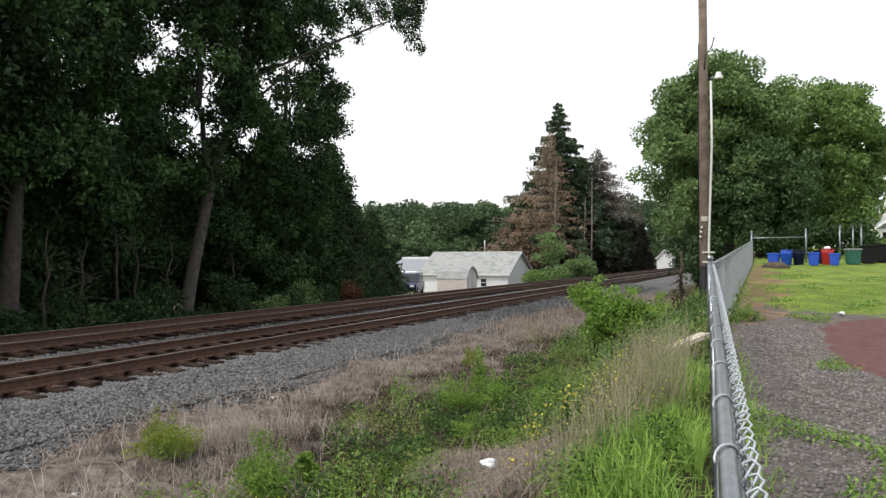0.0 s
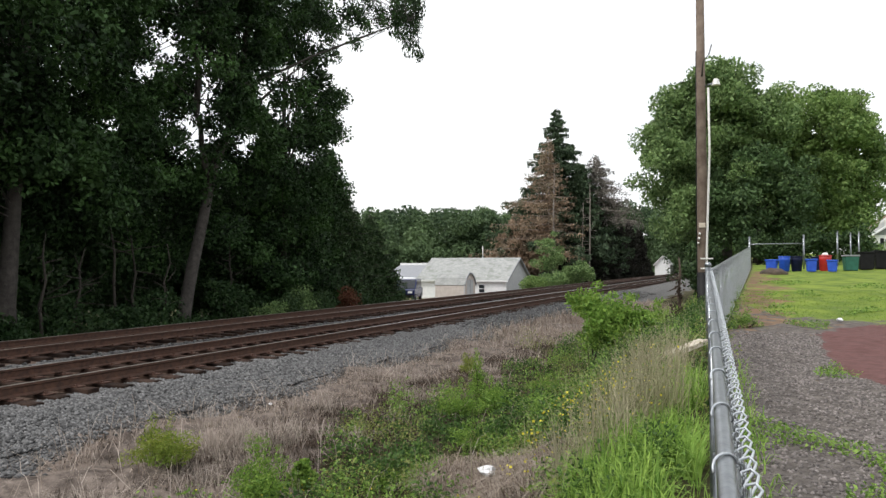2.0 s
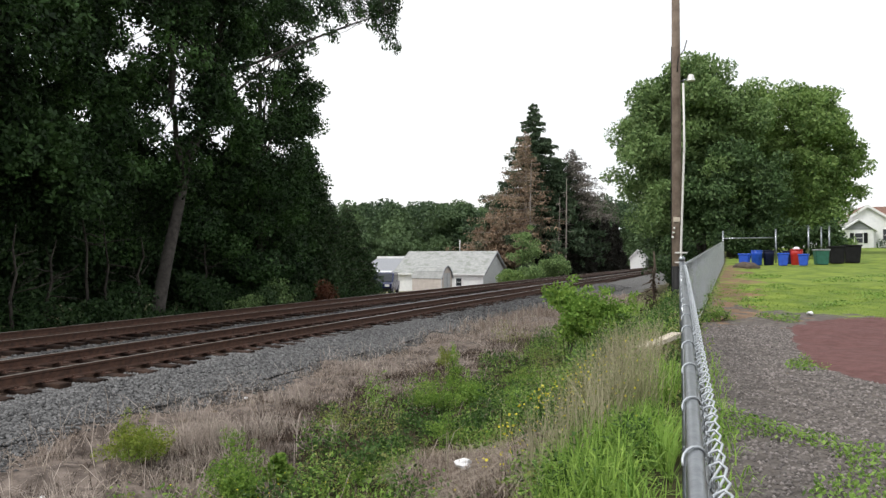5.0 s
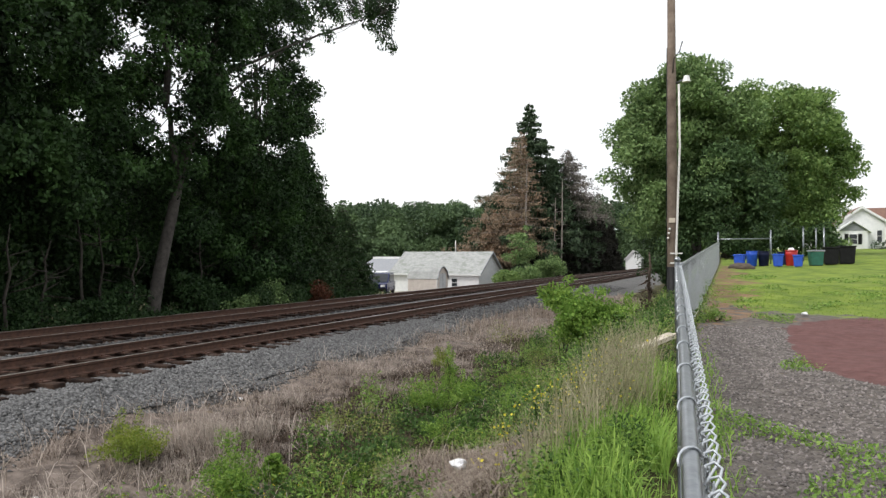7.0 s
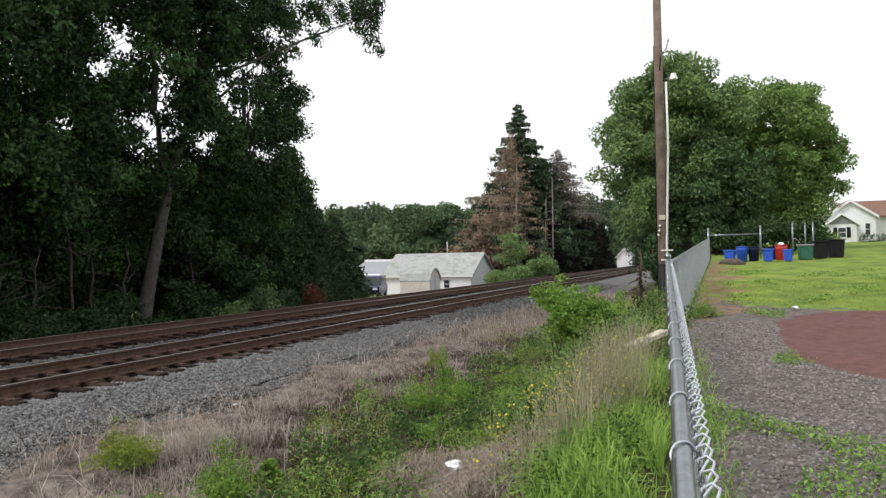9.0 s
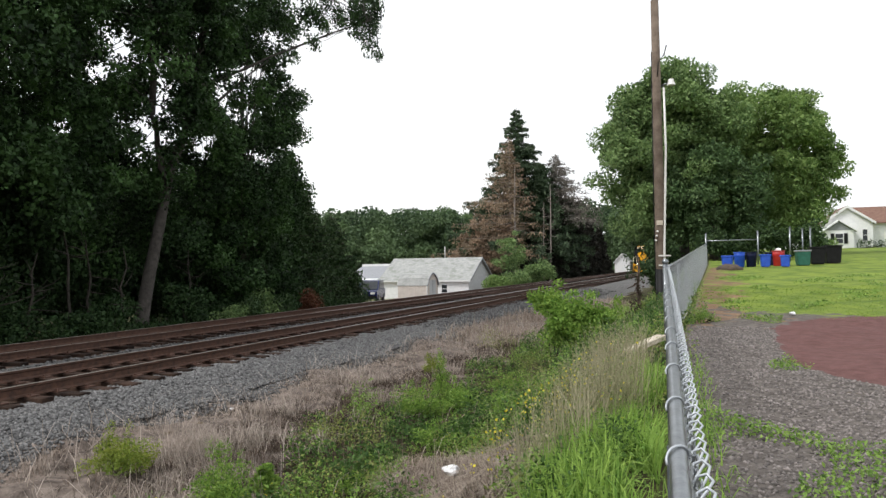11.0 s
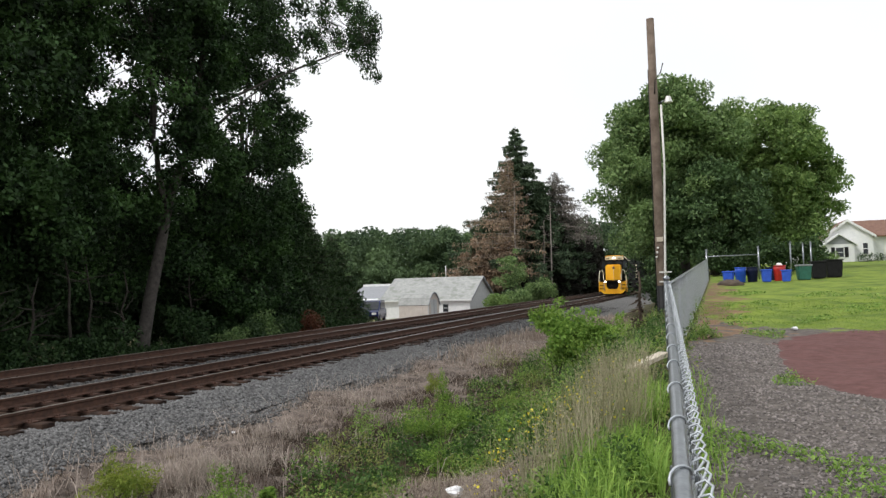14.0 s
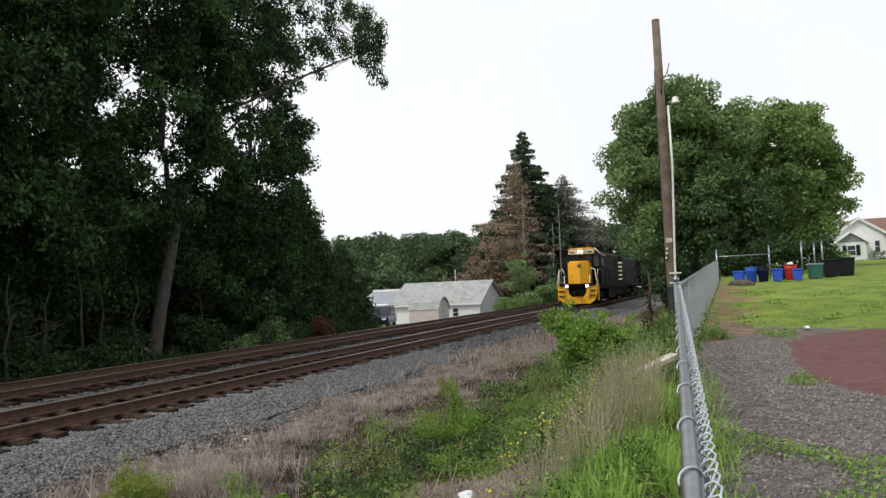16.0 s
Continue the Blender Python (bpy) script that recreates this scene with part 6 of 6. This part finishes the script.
    for name, n, leaf, h, label in (("straw_heap", 9000, L_STRAW, 0.26, "tangled dry straw in the ditch"), ("brown_straw", 20000, L_DRY, 0.3, "reddish brown dead grass in the ditch"), ("rotted_straw", 18000, L_DARKDRY, 0.22, "dark rotted grass in the ditch")):
        p = pick(n, -3.9, -0.9, 4.9, 9.0, heap)
        stuff(name, blades(name, p, ground_at(p[:, 0], p[:, 1]) + 0.04, h, 0.003, leaf, 1.8, 0.5), label, "grass")
    p = pick(900, -9, -3, 4, 30, lambda x, y: (zones(x, y)[2] > 0.5) | (zones(x, y)[1] > 0.5))
    stuff("scattered_stalks", blades("scattered_stalks", p, ground_at(p[:, 0], p[:, 1]), 0.45, 0.003, L_DRY, 0.6, 0.3), "single dry stalks on the bank", "grass")
    p = pick(9000, -8.2, -1.6, 20, 46, lambda x, y: (x < fence_x(y) - 1.2) & (x > -7.6) & (hum(x, y, 1.0) > -0.35))
    stuff("bank_dry_grass", blades("bank_dry_grass", p, ground_at(p[:, 0], p[:, 1]), 0.4, 0.009, L_DRY, 1.0, 0.5), "tall brown dry grass on the bank", "grass")
    p = pick(6000, -4.2, -0.6, 20, 44, lambda x, y: (x < fence_x(y) - 0.2) & (hum(x, y, 0.9) > -0.1))
    stuff("bank_green_grass", blades("bank_green_grass", p, ground_at(p[:, 0], p[:, 1]), 0.5, 0.011, L_GRASS, 0.9, 0.5), "rough green grass on the bank", "grass")
    # yellow flowers
    p = np.concatenate([pick(130, -2.1, -0.6, 5.2, 9.0, lambda x, y: hum(x, y, 1.1) > -0.3), np.column_stack([RNG.normal(-1.3, 0.25, 240), RNG.normal(6.8, 0.6, 240)])])
    stuff("yellow_flowers", leaves("yellow_flowers", np.column_stack([p, ground_at(p[:, 0], p[:, 1]) + RNG.uniform(0.25, 0.6, len(p))]), 0.024, L_FLOWER, 0, 0.9), "small yellow wild flowers", "flowers")
    p = pick(260, -4.8, -3.2, 4.2, 6.5, lambda x, y: x < 0)
    stuff("yellow_weeds", leaves("yellow_weeds", np.column_stack([p, ground_at(p[:, 0], p[:, 1]) + RNG.uniform(0.08, 0.3, len(p))]), 0.015, L_FLOWER, 0, 0.9), "small yellow flowers low in the ditch", "flowers")
    # lawn and lot tufts
    p = pick(46000, -0.2, 10, 14, 25, zone(3))
    stuff("lawn_grass", blades("lawn_grass", p, ground_at(p[:, 0], p[:, 1]), 0.05, 0.006, L_LAWN, 1.2), "short bright green lawn grass", "grass")
    c = pick(150, 0.3, 9, 16.5, 30, lambda x, y: hum(x, y, 0.8) > 0.1)
    bl = [(x, y, float(ground_at(x, y)) + 0.04, 0.3, 0.3, 0.07) for x, y in c]
    stuff("lawn_weeds", leaves("lawn_weeds", clumps(bl, 1500, 0.3), 0.07, L_HERB, -0.2, 0.5, 0.3), "low weed patches in the lawn", "weeds")
    p = pick(80000, -0.1, 6, 4.2, 15.5, lambda x, y: (x > fence_x(y) + 0.06) & (hum(x * 1.2, y, 0.9) + 0.5 * hum(x, y + 2, 2.1) > 0.72 - 0.85 * np.exp(-((y - 6.4) / 1.1) ** 2)) & (zones(x, y)[4] < 0.5))
    stuff("lot_weeds", leaves("lot_weeds", np.column_stack([p, ground_at(p[:, 0], p[:, 1]) + RNG.uniform(0.0, 0.09, len(p))]), 0.042, L_HERB, -0.5, 0.45, 0.2), "patches of weeds in the gravel lot", "grass")
    p = pick(5200, -0.5, 0.6, 3.8, 10.5, lambda x, y: (x > fence_x(y) + 0.06) & (x < fence_x(y) + 0.12 + 0.35 * RNG.random(len(x))))
    stuff("fence_grass", blades("fence_grass", p, ground_at(p[:, 0], p[:, 1]), 0.16, 0.006, L_GRASS, 1.2), "grass along the foot of a fence", "grass")


def stone_shape(seed):
    g = random.Random(seed)
    v = np.array([(1, 0, 0), (0, 1, 0), (-1, 0, 0), (0, -1, 0), (0.15, 0.1, 1), (0, 0, -1)], float)
    v *= np.array([[g.uniform(0.7, 1.2), g.uniform(0.6, 1.1), g.uniform(0.5, 0.9)] for k in range(6)])
    v += np.array([[g.uniform(-0.25, 0.25) for k in range(3)] for k in range(6)])
    f = np.array([(0, 1, 4), (1, 2, 4), (2, 3, 4), (3, 0, 4), (1, 0, 5), (2, 1, 5), (3, 2, 5), (0, 3, 5)])
    return v, f


def scatter_stones(name, p, size, material, label, sink=0.3):
    shapes = [stone_shape(s) for s in range(6)]
    V, F, c = [], [], 0
    n = len(p)
    z = ground_at(p[:, 0], p[:, 1])
    a = RNG.uniform(0, 6.283, n); s = size * RNG.uniform(0.55, 1.4, n); kind = RNG.integers(0, 6, n)
    for k in range(6):
        idx = np.where(kind == k)[0]
        v, f = shapes[k]
        ca, sa = np.cos(a[idx])[:, None], np.sin(a[idx])[:, None]
        x = (v[None, :, 0] * ca - v[None, :, 1] * sa) * s[idx][:, None] + p[idx, 0][:, None]
        y = (v[None, :, 0] * sa + v[None, :, 1] * ca) * s[idx][:, None] + p[idx, 1][:, None]
        zz = v[None, :, 2] * s[idx][:, None] + (z[idx] + s[idx] * sink)[:, None]
        V.append(np.stack([x, y, zz], -1).reshape(-1, 3))
        F.append((f[None] + (np.arange(len(idx)) * len(v))[:, None, None]).reshape(-1, 3) + c)
        c += len(idx) * len(v)
    tagged(part(name, mesh_np(name, np.concatenate(V), np.concatenate(F)), material), label, "gravel", kind="stuff")


def stones():
    p = pick(88000, -9.3, -6.4, 3.5, 22, lambda x, y: zones(x, y)[0] > RNG.random(len(x)))
    scatter_stones("ballast", p, 0.028, M_STONE, "grey crushed-stone ballast beside the track")
    p = pick(15000, -16.8, -8.9, 5, 30, lambda x, y: (zones(x, y)[0] > 0.5) & (zones(x, y)[6] < 0.5))
    scatter_stones("track_ballast", p, 0.036, M_STONE, "grey crushed-stone ballast between the tracks", 0.3)
    p = pick(15000, -9.6, -6.8, 22, 60, lambda x, y: zones(x, y)[0] > 0.5)
    scatter_stones("far_ballast", p, 0.045, M_STONE, "grey ballast further along the track")
    p = pick(42000, -0.3, 6.5, 3.2, 14, lambda x, y: (x > fence_x(y) + 0.08) & (zones(x, y)[4] < 0.5))
    scatter_stones("lot_gravel", p, 0.018, M_PEBBLE, "brownish gravel of the lot", 0.1)


def debris():
    t = thing("plank", -0.76, 9.7, float(ground_at(-0.76, 9.7)) + 0.3, 0, "bleached wooden plank lying by a fence", "plank")
    b = boxed(-0.07, 0.07, -0.5, 0.5, -0.03, 0.03, bevel=0.008)
    o = part("board", b, M_PLANK, t); o.matrix_basis = pose(0, 0, 0.0, 6, 0, -22)
    for x, y, s, lab in ((-2.5, 7.25, 0.092, "crumpled white plastic wrapper in dry straw"), (2.0, 15.0, 0.06, "crumpled white litter on the lawn"), (-6.0, 5.25, 0.03, "small white scrap on a dry bank"), (-6.9, 9.7, 0.03, "small white scrap on ballast")):
        if y > 14:
            x, y = 1.55, 15.9
        t = thing("litter", x, y, float(ground_at(x, y)) + s * 0.5 + (0.2 if s > 0.09 else 0.02), random.uniform(0, 90), lab, "litter", "litter")
        b = bmesh.new(); bmesh.ops.create_icosphere(b, subdivisions=2, radius=s)
        for v in b.verts:
            v.co *= 1 + 0.5 * noise.noise(v.co * 14 / (s * 10)); v.co.z *= 0.55
        part("film", b, M_PAPER, t)
    t = thing("dark_log", -3.2, 10.6, float(ground_at(-3.2, 10.6)) + 0.08, 0, "dark rotten log end in the ditch weeds", "log")
    part("wood", tube(bmesh.new(), [(0.1, -0.2, 0.12), (0, 0.1, 0.06), (-0.05, 0.3, 0)], [0.07, 0.08, 0.07], 8), M_DIRT, t)
    t = thing("stump", -1.85, 21.5, float(ground_at(-1.85, 21.5)), 0, "dark broken stump by the track bank", "stump")
    b = tube(bmesh.new(), [(0, 0, -0.1), (0.03, 0, 0.5), (0, 0.05, 1.0), (0.05, 0, 1.5), (0.02, 0, 1.9)], [0.08, 0.05, 0.04, 0.035, 0.02], 8)
    for k in range(9):
        z = random.uniform(0.2, 1.4)
        tube(b, limb_path((0, 0, z), (random.uniform(-0.35, 0.35), random.uniform(-0.35, 0.35), z + random.uniform(-0.2, 0.3)), n=4, jit=0.05), [0.025, 0.02, 0.015, 0.006], 4, cap=False)
    part("wood", b, M_DIRT, t)
    part("dead_leaves", leaves("dead_leaves", clumps([(0, 0, 0.35, 0.32, 0.32, 0.45), (0.02, 0, 0.9, 0.14, 0.14, 0.4)], 1600, 0.2), 0.09, L_DARKDRY), L_DARKDRY, t)


wild_plants()
debris()
stones()


# ---- what moves ----
def motions():
    speed, end = 14.2, 57.0
    times = [k * 0.5 for k in range(33)]
    walk(LOCO, [(t, pose(NEAR_X, end + speed * (16 - t), HEAD_Z)) for t in times])
    walk(UNIT, [(t, pose(NEAR_X, end + 20.0 + speed * (16 - t), HEAD_Z)) for t in times])
    for k, c in enumerate(CARS):
        walk(c, [(t, pose(NEAR_X, end + 39.6 + 17.7 * k + speed * (16 - t), HEAD_Z)) for t in times])


motions()
